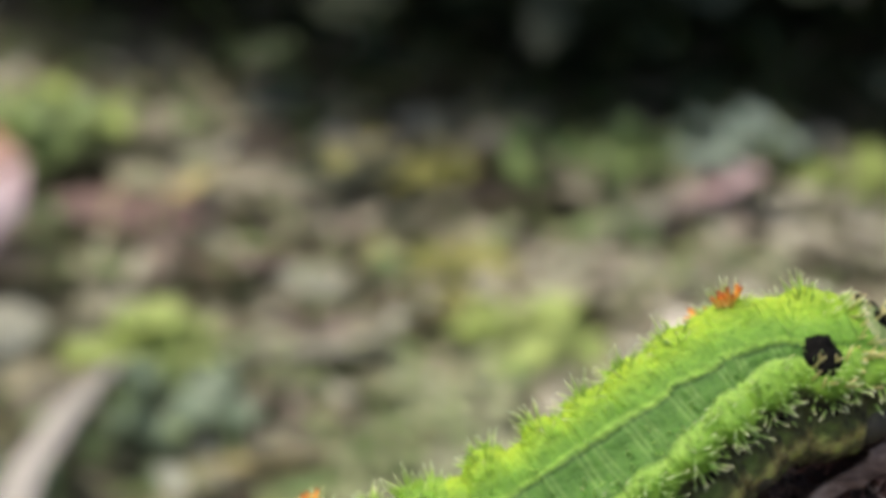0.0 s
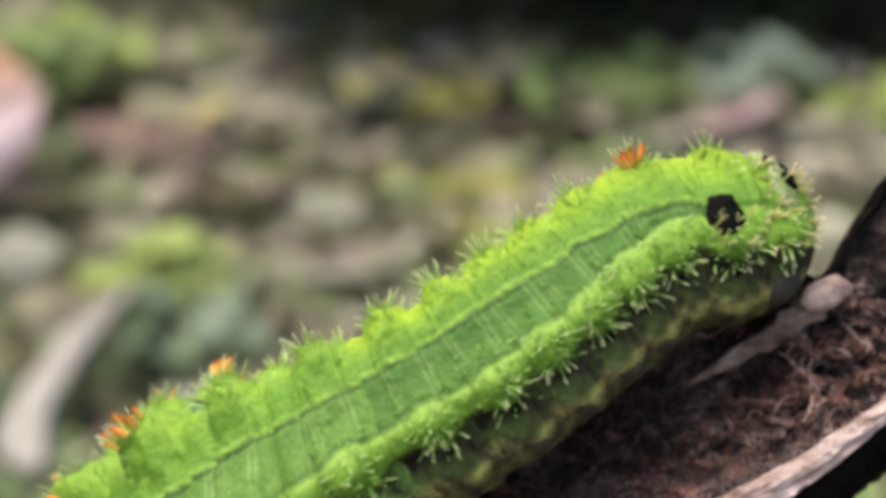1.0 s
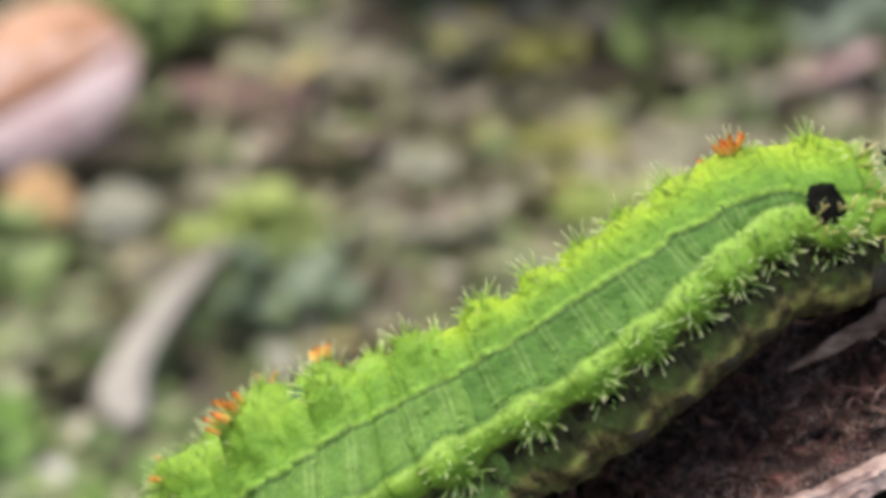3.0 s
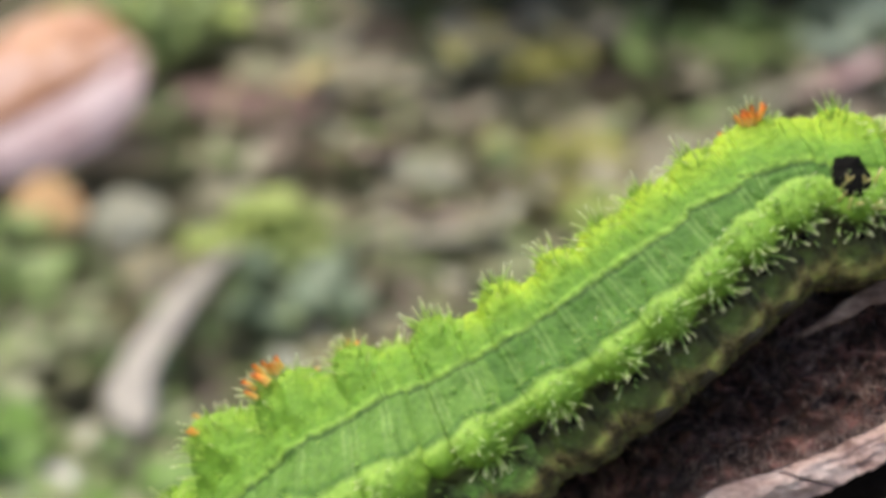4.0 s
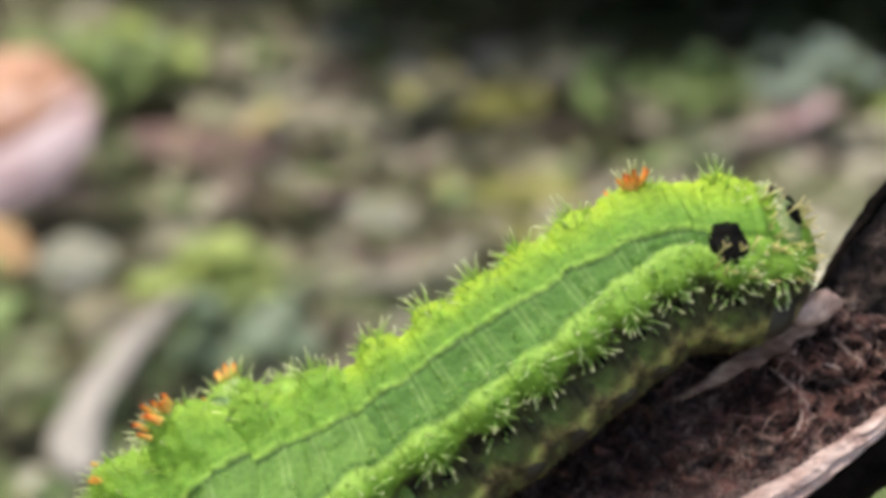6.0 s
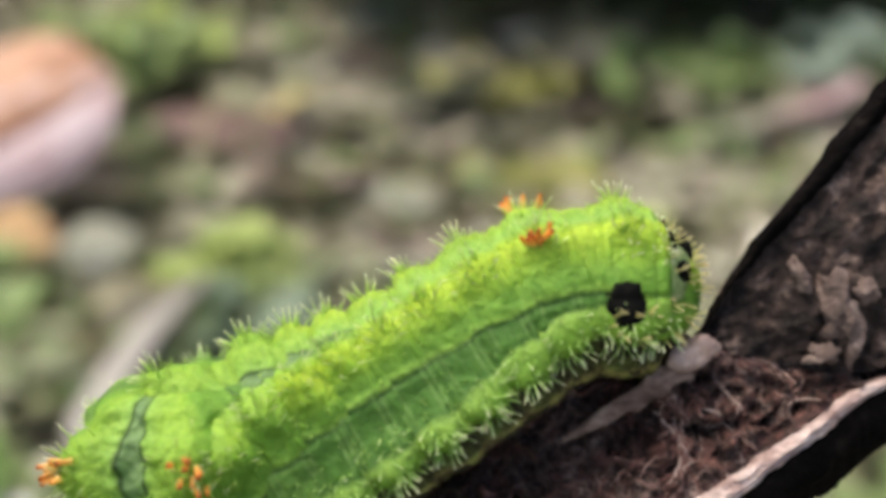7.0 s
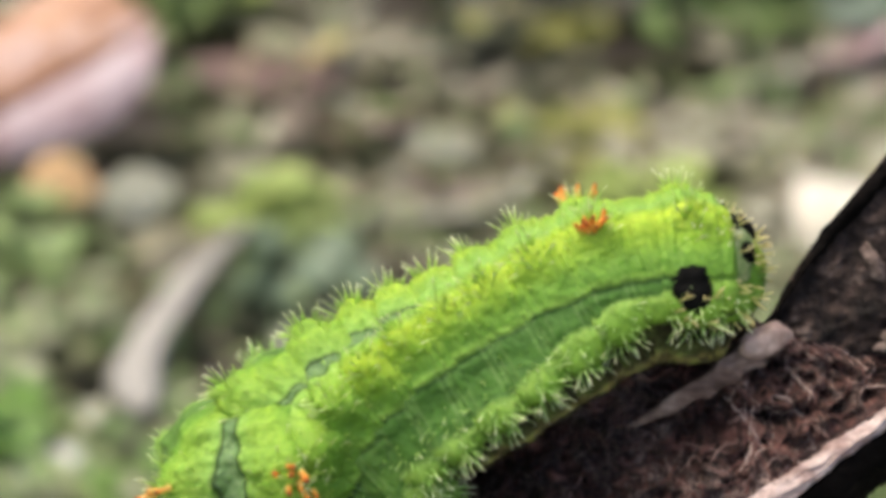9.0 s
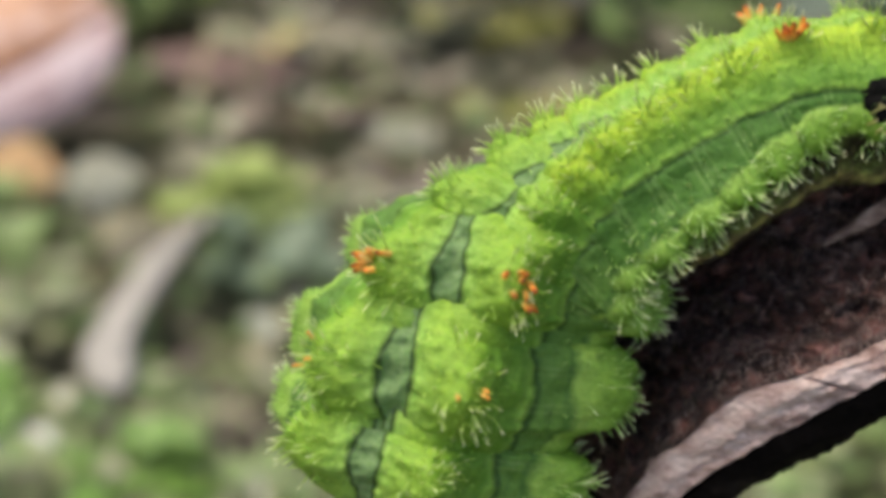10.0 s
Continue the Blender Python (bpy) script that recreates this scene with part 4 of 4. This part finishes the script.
def tail(root):
    """The blunt last segment: it points backwards, with black and cream plates and the claspers below."""
    rng = random.Random(77)
    nx, na = 40, 160
    verts, band = [], []
    for i in range(nx):
        u = i / (nx - 1)
        x = 95 - 190 * u
        for j in range(na):
            deg = j / na * 360 - 180
            fall = math.sqrt(max(0.0, 1 - max(0, u - 0.30) ** 2 / 0.49)) if u < 1 else 0.0
            fall = max(fall, 0.02)
            r = section(deg, 0, 0.88, 0.5 * (1 - u)) * fall * (1 - 0.07 * (1 - u))
            p = Vector((x * S, r * math.cos(radians(deg)), r * math.sin(radians(deg))))
            verts.append(p * (1 + 0.03 * noise.noise(p * 620) + 0.015 * noise.noise(p * 1700)))
            band.append(band_at(deg + 3 * noise.noise(p * 500), x / 118, 0.6))
    seg = part("tail_segment", verts, grid_faces(nx, na, True, flip=True), SKIN, root, band=band)

    def surface(u, deg):
        fall = math.sqrt(max(0.02, 1 - max(0, u - 0.30) ** 2 / 0.49))
        r = section(deg, 0, 0.88, 0.5 * (1 - u)) * fall * (1 - 0.07 * (1 - u))
        return Vector(((95 - 190 * u) * S, r * math.cos(radians(deg)), r * math.sin(radians(deg))))

    def patch(name, u0, u1, d0, d1, material, lift, label="", ragged=0.25):
        n, m, vs = 12, 12, []
        for i in range(n):
            for j in range(m):
                a, b = i / (n - 1) * 2 - 1, j / (m - 1) * 2 - 1
                k = math.sqrt(a * a + b * b) / max(abs(a), abs(b), 1e-6)
                a, b = a / k, b / k
                rag = 1 + ragged * noise.noise((a * 2.2, b * 2.2, u0 * 40 + d0))
                p = surface((u0 + u1) / 2 + a * rag * (u1 - u0) / 2, (d0 + d1) / 2 + b * rag * (d1 - d0) / 2)
                rise = lift * (1.15 - (a * a + b * b)) if a * a + b * b < 0.98 else -4
                vs.append(p + Vector((0.0, p.y, p.z)).normalized() * rise * S)
        return part(name, vs, grid_faces(n, m), material, seg, label)

    for side in (-1, 1):
        patch("cream_plate", 0.48, 0.80, side * 18, side * 84, CREAM, 6, "cream and green plate")
        patch("dark_bar", 0.64, 0.82, side * 5, side * 28, BLACK, 18)
        patch("dark_bar", 0.46, 0.61, side * 5, side * 38, BLACK, 16)
        patch("dark_bar", 0.60, 0.80, side * 38, side * 60, BLACK, 17)
        rows, rows2 = [], []
        for k in range(44):
            u, d = rng.uniform(0.05, 0.5), side * rng.gauss(34, 10)
            p = surface(u, d)
            rows.append((p, Vector((-0.35 - u, p.y / R, p.z / R)) + Vector((rng.gauss(0, .2), rng.gauss(0, .2), rng.gauss(0, .2))), rng.uniform(20, 30) * S, 1.8 * S))
        for k in range(60):
            u, d = rng.uniform(0.35, 0.93), side * rng.uniform(2, 120)
            p = surface(u, d)
            rows2.append((p, Vector((-0.9, p.y / R, p.z / R)) + Vector((rng.gauss(0, .25), rng.gauss(0, .25), rng.gauss(0, .25))), rng.uniform(18, 32) * S, 1.8 * S))
        for k in range(12):
            u, d = rng.uniform(0.25, 0.55), side * rng.uniform(75, 105)
            p = surface(u, d)
            rows2.append((p, Vector((-0.3, p.y / R - 0.3, p.z / R)) + Vector((rng.gauss(0, .25), rng.gauss(0, .25), 0)), rng.uniform(22, 34) * S, 2.0 * S))
        v, f, al = spines(rows)
        part("spine_tuft", v, f, SPINE_Y, seg, along=al)
        v, f, al = spines(rows2)
        part("cream_tuft", v, f, SPINE_C, seg, along=al)
        rows = []
        for k in range(40):
            u, d = rng.uniform(0.0, 0.8), side * rng.gauss(112, 10)
            p = surface(u, d)
            rows.append((p, Vector((-0.2, p.y / R - 0.2, p.z / R)) + Vector((rng.gauss(0, .25), rng.gauss(0, .25), rng.gauss(0, .25))), rng.uniform(20, 34) * S, 1.8 * S))
        v, f, al = spines(rows)
        part("side_tuft", v, f, SPINE_G, seg, along=al)
        lv = []
        for i in range(9):
            s = i / 8
            rr = 46 * math.sqrt(max(0.05, 1 - (max(0, s - 0.45) / 0.56) ** 2)) * S
            c = Vector(((-8 + 18 * s) * S, -R * (0.45 + 0.52 * s), side * R * (0.22 + 0.05 * s)))
            for k in range(14):
                a = 2 * math.pi * k / 14
                lv.append(c + Vector((rr * math.cos(a), 0, rr * 0.7 * math.sin(a))))
        part("clasper", lv, grid_faces(9, 14, True) + [tuple(range(112, 126))], PROLEG, seg, "brown clasper gripping the bark")
    return seg


def head(root):
    bm = bmesh.new()
    bmesh.ops.create_uvsphere(bm, u_segments=28, v_segments=18, radius=1)
    for v in bm.verts:
        side = 1 + 0.08 * math.cos(2 * math.atan2(v.co.y, v.co.z))
        v.co = Vector((v.co.x * 70, v.co.y * 92 * side, v.co.z * 100 * side)) * S
    me = bpy.data.meshes.new("head")
    bm.to_mesh(me)
    bm.free()
    me.polygons.foreach_set("use_smooth", [True] * len(me.polygons))
    me.materials.append(SKIN_FRONT)
    at = me.attributes.new("band", "FLOAT", "POINT")
    at.data.foreach_set("value", [0.69] * len(me.vertices))
    ob = new("head", me)
    ob.parent = root
    for side in (-1, 1):
        for k in range(3):
            a = radians(30 + 25 * k)
            c = Vector((55 * math.cos(a) + 8, -30 - 10 * k, side * (60 + 12 * k))) * S
            bm = bmesh.new()
            bmesh.ops.create_icosphere(bm, subdivisions=2, radius=7 * S, matrix=Matrix.Translation(c))
            em = bpy.data.meshes.new("eye")
            bm.to_mesh(em)
            bm.free()
            em.materials.append(BLACK)
            eo = new("eye", em)
            eo.parent = ob
    return ob


GIRTH = (0, 0.98, 1.01, 1.05, 1.07, 1.09, 1.11, 1.13, 1.16, 1.24, 1.42, 1.54, 1.46)
ORANGE = {2: 10, 10: 11, 11: 3}
FOLDS = []


def caterpillar():
    root = new("caterpillar")
    root.matrix_world = BOARD
    parts = [tail(root)]
    for i in range(1, 13):
        ln = 112 if i == 1 else 118 if i < 10 else 170 if i == 10 else 215 if i == 11 else 150
        girth = GIRTH[i]
        parts.append(segment(root, i, ln * S, girth, SKIN if i < 8 else SKIN_FRONT, ORANGE.get(i, 0), 3 <= i <= 6))
    for i in range(1, 12):
        g = [GIRTH[i], GIRTH[i + 1]]
        FOLDS.append((i + 0.5, fold(root, i + 0.5, (110 if i == 1 else 78 if i < 9 else 110) * S, sum(g) / 2 * 0.965, SKIN if i < 8 else SKIN_FRONT)))
    # shiny black plates on both sides of the last but one segment
    for side in (-1, 1):
        n, vs = 14, []
        for i in range(n):
            for j in range(n):
                a, b = i / (n - 1) * 2 - 1, j / (n - 1) * 2 - 1
                k = math.sqrt(a * a + b * b) / max(abs(a), abs(b), 1e-6)
                a, b = a / k, b / k
                rag = 1 + 0.34 * noise.noise((a * 2.3, b * 2.3, 5 + side))
                x, d = a * rag * 38 + 10, side * (88 + b * rag * 19)
                r = section(d, x / 56, 0.96, 1.0, 1.0) + (13 * (1.2 - a * a - b * b) if a * a + b * b < 0.98 else -5) * S
                vs.append((x * S, r * math.cos(radians(d)), r * math.sin(radians(d))))
        part("black_plate", vs, grid_faces(n, n, flip=side < 0), BLACK, parts[1], "shiny black plate")
        rng = random.Random(5)
        rows = []
        for k in range(11):
            x, d = rng.uniform(-26, 44), side * rng.uniform(92, 114)
            r = section(d, x / 56, 0.95, 1.0, 1.0)
            rows.append((Vector((x * S, r * math.cos(radians(d)), r * math.sin(radians(d)))), Vector((-0.5 + rng.gauss(0, 0.4), 0.5 + rng.gauss(0, 0.3), side * 0.9)), 32 * S, 2.4 * S))
        v, f, al = spines(rows)
        part("cream_tuft", v, f, SPINE_C, parts[1], along=al)
    parts.append(head(root))
    tagged(root, "spiny green caterpillar with yellow ridges and orange tufts", "caterpillar")
    return parts


# Where the body's middle line runs at each time: (segment number, x, y, z, lean of the back towards the viewer)
EARLY = [(0, 1256, 350, -10, -10), (1, 1162, 356, -5, -10), (2, 1050, 374, 0, -10), (6, 752, 590, 0, -12), (8, 540, 712, -30, -10), (9, 414, 782, -80, -8), (10, 306, 850, -165, -5), (11, 212, 930, -320, 0), (12, 140, 1000, -480, 4), (13, 80, 1060, -600, 6)]
MIDDLE = [(0, 1274, 382, -10, -10), (1, 1184, 382, -5, -10), (2, 1066, 394, 0, -10), (6, 762, 630, 0, -10), (8, 556, 762, -20, -12), (9, 448, 822, -40, -14), (10, 360, 884, -80, -16), (11, 272, 960, -160, -16), (12, 200, 1030, -240, 6), (13, 140, 1095, -300, 8)]
LIFTED = [(0, 1274, 382, -10, -10), (1, 1184, 382, -5, -10), (2, 1066, 392, 0, -10), (6, 758, 614, 0, -17), (8, 558, 750, -20, -16), (9, 460, 802, -40, -14), (10, 378, 842, -80, -16), (11, 296, 912, -160, -16), (12, 226, 980, -240, 8), (13, 176, 985, -300, 10)]
ROLLING = [(0, 1288, 360, -10, 10), (1, 1236, 346, -5, 10), (2, 1110, 366, 0, 12), (6, 796, 564, 0, 16), (8, 646, 622, -10, 32), (9, 560, 626, -20, 49), (10, 472, 616, -30, 55), (11, 440, 790, -60, 59), (12, 430, 940, -90, 61), (13, 425, 1050, -120, 61)]
BENT = [(0, 1280, 352, -10, 26), (1, 1238, 342, -5, 26), (2, 1092, 358, 0, 27), (6, 784, 548, 0, 28), (8, 668, 602, -20, 44), (9, 590, 632, -30, 61), (10, 508, 682, -40, 67), (11, 500, 893, -60, 67), (12, 516, 1065, -80, 67), (13, 535, 1180, -100, 67)]
HANGING = [(0, 1274, 352, -10, 13), (1, 1224, 342, -5, 13), (2, 1076, 366, 0, 15), (6, 780, 534, 0, 24), (8, 664, 588, -20, 42), (9, 588, 622, -30, 59), (10, 510, 674, -40, 67), (11, 504, 883, -60, 67), (12, 528, 1050, -80, 67), (13, 546, 1160, -100, 67)]
LAST = [(0, 1250, 360, -10, 13), (1, 1184, 358, -5, 13), (2, 1046, 374, 0, 15), (6, 758, 538, 0, 24), (8, 654, 594, -20, 42), (9, 590, 626, -30, 59), (10, 512, 680, -40, 67), (11, 428, 846, -60, 67), (12, 374, 995, -80, 67), (13, 338, 1105, -100, 67)]
STAGES = [(0.0, EARLY, 0), (2.7, EARLY, 0), (4.4, MIDDLE, 0), (5.0, LIFTED, 0), (5.7, LIFTED, 0), (6.8, ROLLING, 1.25), (7.5, BENT, 1.05), (8.3, HANGING, 1.37), (9.0, HANGING, 1.08), (10.0, LAST, 0.92)]


BEND = [0, 0, 0, 0, 0, 0, 0, 4, 12, 24, 35, 20, 8, 0]


def body_line(stage, bend, wanted):
    """The poses on the board of the pieces at the wanted places along the body, counted in segments from the tail."""
    idx = [q[0] for q in stage]

    def value(c, i):
        ys = [q[c] for q in stage]
        i = min(max(i, 0), 13)
        k = min(max(j for j in range(len(idx)) if idx[j] <= i), len(idx) - 2)
        h = idx[k + 1] - idx[k]
        u = (i - idx[k]) / h

        def slope(j):
            a, b = max(j - 1, 0), min(j + 1, len(idx) - 1)
            return (ys[b] - ys[a]) / (idx[b] - idx[a])
        m0, m1 = slope(k) * h, slope(k + 1) * h
        return (2 * u ** 3 - 3 * u * u + 1) * ys[k] + (u ** 3 - 2 * u * u + u) * m0 + (3 * u * u - 2 * u ** 3) * ys[k + 1] + (u ** 3 - u * u) * m1

    def point(i):
        return on_board(value(1, i), value(2, i), value(3, i))

    mats = []
    for i in wanted:
        t = Vector((0, 0, 0))
        for k, w in ((-1, 1), (0, 2), (1, 1)):
            c = min(max(i + k, 0), 13)
            t += w * (point(c + 1) - point(c - 1)).normalized()
        t.normalize()
        lo = min(int(i), 12)
        turn = BEND[lo] * (lo + 1 - i) + BEND[lo + 1] * (i - lo)
        t = Matrix.Rotation(radians(bend * turn), 3, "Z") @ t
        up = Vector((t.y, -t.x, 0)).normalized()
        to = t.cross(up) * -1
        if to.z < 0:
            to = -to
        a = radians(value(4, i))
        d = (up * math.cos(a) + to * math.sin(a)).normalized()
        m = Matrix((t, d, t.cross(d))).transposed().to_4x4()
        m.translation = point(i)
        mats.append(m)
    return mats


ground()
litter_and_grass()
dead_leaf(-0.206, 0.704, 0.045, 0.160, 0.070, 0, LEAF_PINK, "large pinkish orange dead leaf propped on litter", curl=0.03, fold=0.32, tip=2.2, full=0.42, rows=16, other=LEAF_LAV, along=(0.86, 0.22, 0.38), face=(0.05, -0.72, 0.66))
dead_leaf(-0.250, 0.865, 0.060, 0.090, 0.050, 60, LEAF_CREAM, "pale cream dead leaf curled beside a pink one", (-15, 5))
dead_leaf(-0.172, 0.658, 0.024, 0.034, 0.034, 0, LEAF_ORANGE, "small orange-brown dead leaf propped on litter", along=(0.9, 0.1, 0.0), face=(0, -0.7, 0.7))
dead_leaf(-0.137, 0.658, 0.022, 0.036, 0.026, 0, LEAF_PALE, "pale grey dead leaf fragment on litter", along=(0.95, 0.1, 0.1), face=(0, -0.55, 0.85))
dead_leaf(-0.066, 0.836, 0.018, 0.034, 0.028, 80, LEAF_YEL, "yellowish dead leaf fragment on litter", (-24, 0))
dead_leaf(0.022, 0.835, 0.024, 0.066, 0.054, 15, LEAF_PALE, "pale grey dead leaf on mossy ground", (-24, 0))
dead_leaf(0.006, 0.652, 0.014, 0.060, 0.036, 20, LEAF_GREY, "pale grey dead leaf between small plants", (-18, 0))
dead_leaf(-0.098, 0.805, 0.014, 0.084, 0.036, 165, LEAF_BROWN, "purple-brown dead leaf lying flat on litter", (-14, 0))
dead_leaf(-0.036, 0.742, 0.014, 0.062, 0.036, 20, LEAF_BROWN, "purple-brown dead leaf with curled edge", (-14, 0))
dead_leaf(-0.005, 0.725, 0.014, 0.045, 0.020, 150, LEAF_PALE, "mauve-grey dead leaf lying on litter", (-16, 0))
dead_leaf(0.169, 0.806, 0.014, 0.044, 0.036, 50, LEAF_PALE, "small pale grey dead leaf on beige chaff", (-18, 0))
dead_leaf(-0.098, 0.900, 0.016, 0.050, 0.038, 20, LEAF_GREY, "beige dead leaf at the shaded edge", (-20, 0))
dead_leaf(0.225, 0.838, 0.018, 0.066, 0.052, 60, LEAF_LAV, "faded pink dead leaf on litter", (-22, 0))
dead_leaf(0.182, 0.636, 0.012, 0.088, 0.050, 0, LEAF_CREAM, "long cream-white dead leaf lying on litter", fold=0.12, along=(0.5, -0.85, -0.10), face=(0, -0.35, 0.93))
dead_leaf(0.275, 0.600, 0.018, 0.080, 0.055, 40, LEAF_CREAM, "broad cream-white dead leaf on litter", (-22, 0))
straw_blade()
plant_clump(-0.078, 0.648, 0.028, 40, (0.014, 0.024), PLANT_YG, "yellow-green low plant with rounded leaves", 1)
plant_clump(0.093, 0.660, 0.032, 40, (0.014, 0.024), PLANT_YG, "yellow-green low plant among dead leaves", 2)
plant_clump(-0.185, 0.625, 0.032, 26, (0.016, 0.028), PLANT_G, "mid-green low plant with oval leaves", 3)
plant_clump(-0.166, 0.482, 0.024, 20, (0.016, 0.028), PLANT_F, "fresh green low plant with broad leaves beside a stone", 4)
plant_clump(-0.100, 0.446, 0.024, 20, (0.014, 0.026), PLANT_F, "fresh green low plant with broad leaves", 14)
plant_clump(-0.062, 0.600, 0.030, 30, (0.012, 0.024), PLANT_B, "blue-green low plant on mossy soil", 5)
plant_clump(-0.171, 0.880, 0.060, 50, (0.016, 0.030), PLANT_G, "green low plant at the shaded edge", 6, 0.05)
plant_clump(0.248, 0.890, 0.038, 30, (0.020, 0.034), PLANT_M, "pale mint-green low plant", 7, 0.04)
plant_clump(0.150, 0.890, 0.045, 34, (0.014, 0.026), PLANT_G, "dark green low plant in shade", 8, 0.03)
plant_clump(0.058, 0.745, 0.045, 46, (0.012, 0.022), PLANT_O, "olive-yellow low plant among beige litter", 21, 0.018)
plant_clump(0.052, 0.890, 0.040, 34, (0.012, 0.024), PLANT_O, "olive-brown low plant at the shaded edge", 22, 0.022)
plant_clump(0.190, 0.900, 0.040, 34, (0.014, 0.026), PLANT_G, "mid-green low plant near the shade", 23, 0.028)
plant_clump(-0.150, 0.935, 0.045, 44, (0.016, 0.028), PLANT_YG, "lime-green low plant before the shrub", 24, 0.035)
plant_clump(0.310, 0.860, 0.040, 30, (0.014, 0.026), PLANT_YG, "yellow-green low plant at the path's side", 9, 0.03)
plant_clump(0.175, 0.470, 0.030, 14, (0.012, 0.022), PLANT_G, "olive-green low plant below the branch", 10, 0.02)
pebble(-0.137, 0.472, 0.017, 3.0, "whitish rounded stone between green leaves", STONE)
pebble(0.085, 0.808, 0.009, 9.0, "small grey stone on litter", STONE)
dead_leaf(-0.021, 0.560, 0.012, 0.046, 0.024, 10, LEAF_YEL, "peach-coloured dead leaf strip on mossy litter", (-15, 0))
# dark leaves in the bare spots, in place of the shade there
dead_leaf(0.109, 0.850, 0.008, 0.070, 0.052, 30, LEAF_SHADE, "dark brown curled leaf put in for a dark gap", (-10, 0))
dead_leaf(-0.028, 0.915, 0.008, 0.074, 0.050, 150, LEAF_SHADE, "dark brown leaf put in for a dark gap in shade", (-8, 0))
dead_leaf(-0.160, 0.750, 0.008, 0.070, 0.046, 20, LEAF_SHADE, "dark leaf put in for the shadow under a pink one", (-8, 0))
dead_leaf(-0.130, 0.905, 0.010, 0.080, 0.050, 5, LEAF_SHADE, "dark brown leaf put in for a shaded gap", (-10, 0))
shrub()
torn_branch()
PIECES = caterpillar()


def motions():
    places = [float(k) for k in range(len(PIECES))] + [k for k, ob in FOLDS]
    moved = PIECES + [ob for k, ob in FOLDS]
    poses = [(t, body_line(stage, bend, places)) for t, stage, bend in STAGES]
    for k, piece in enumerate(moved):
        walk(piece, [(t, mats[k]) for t, mats in poses])


motions()
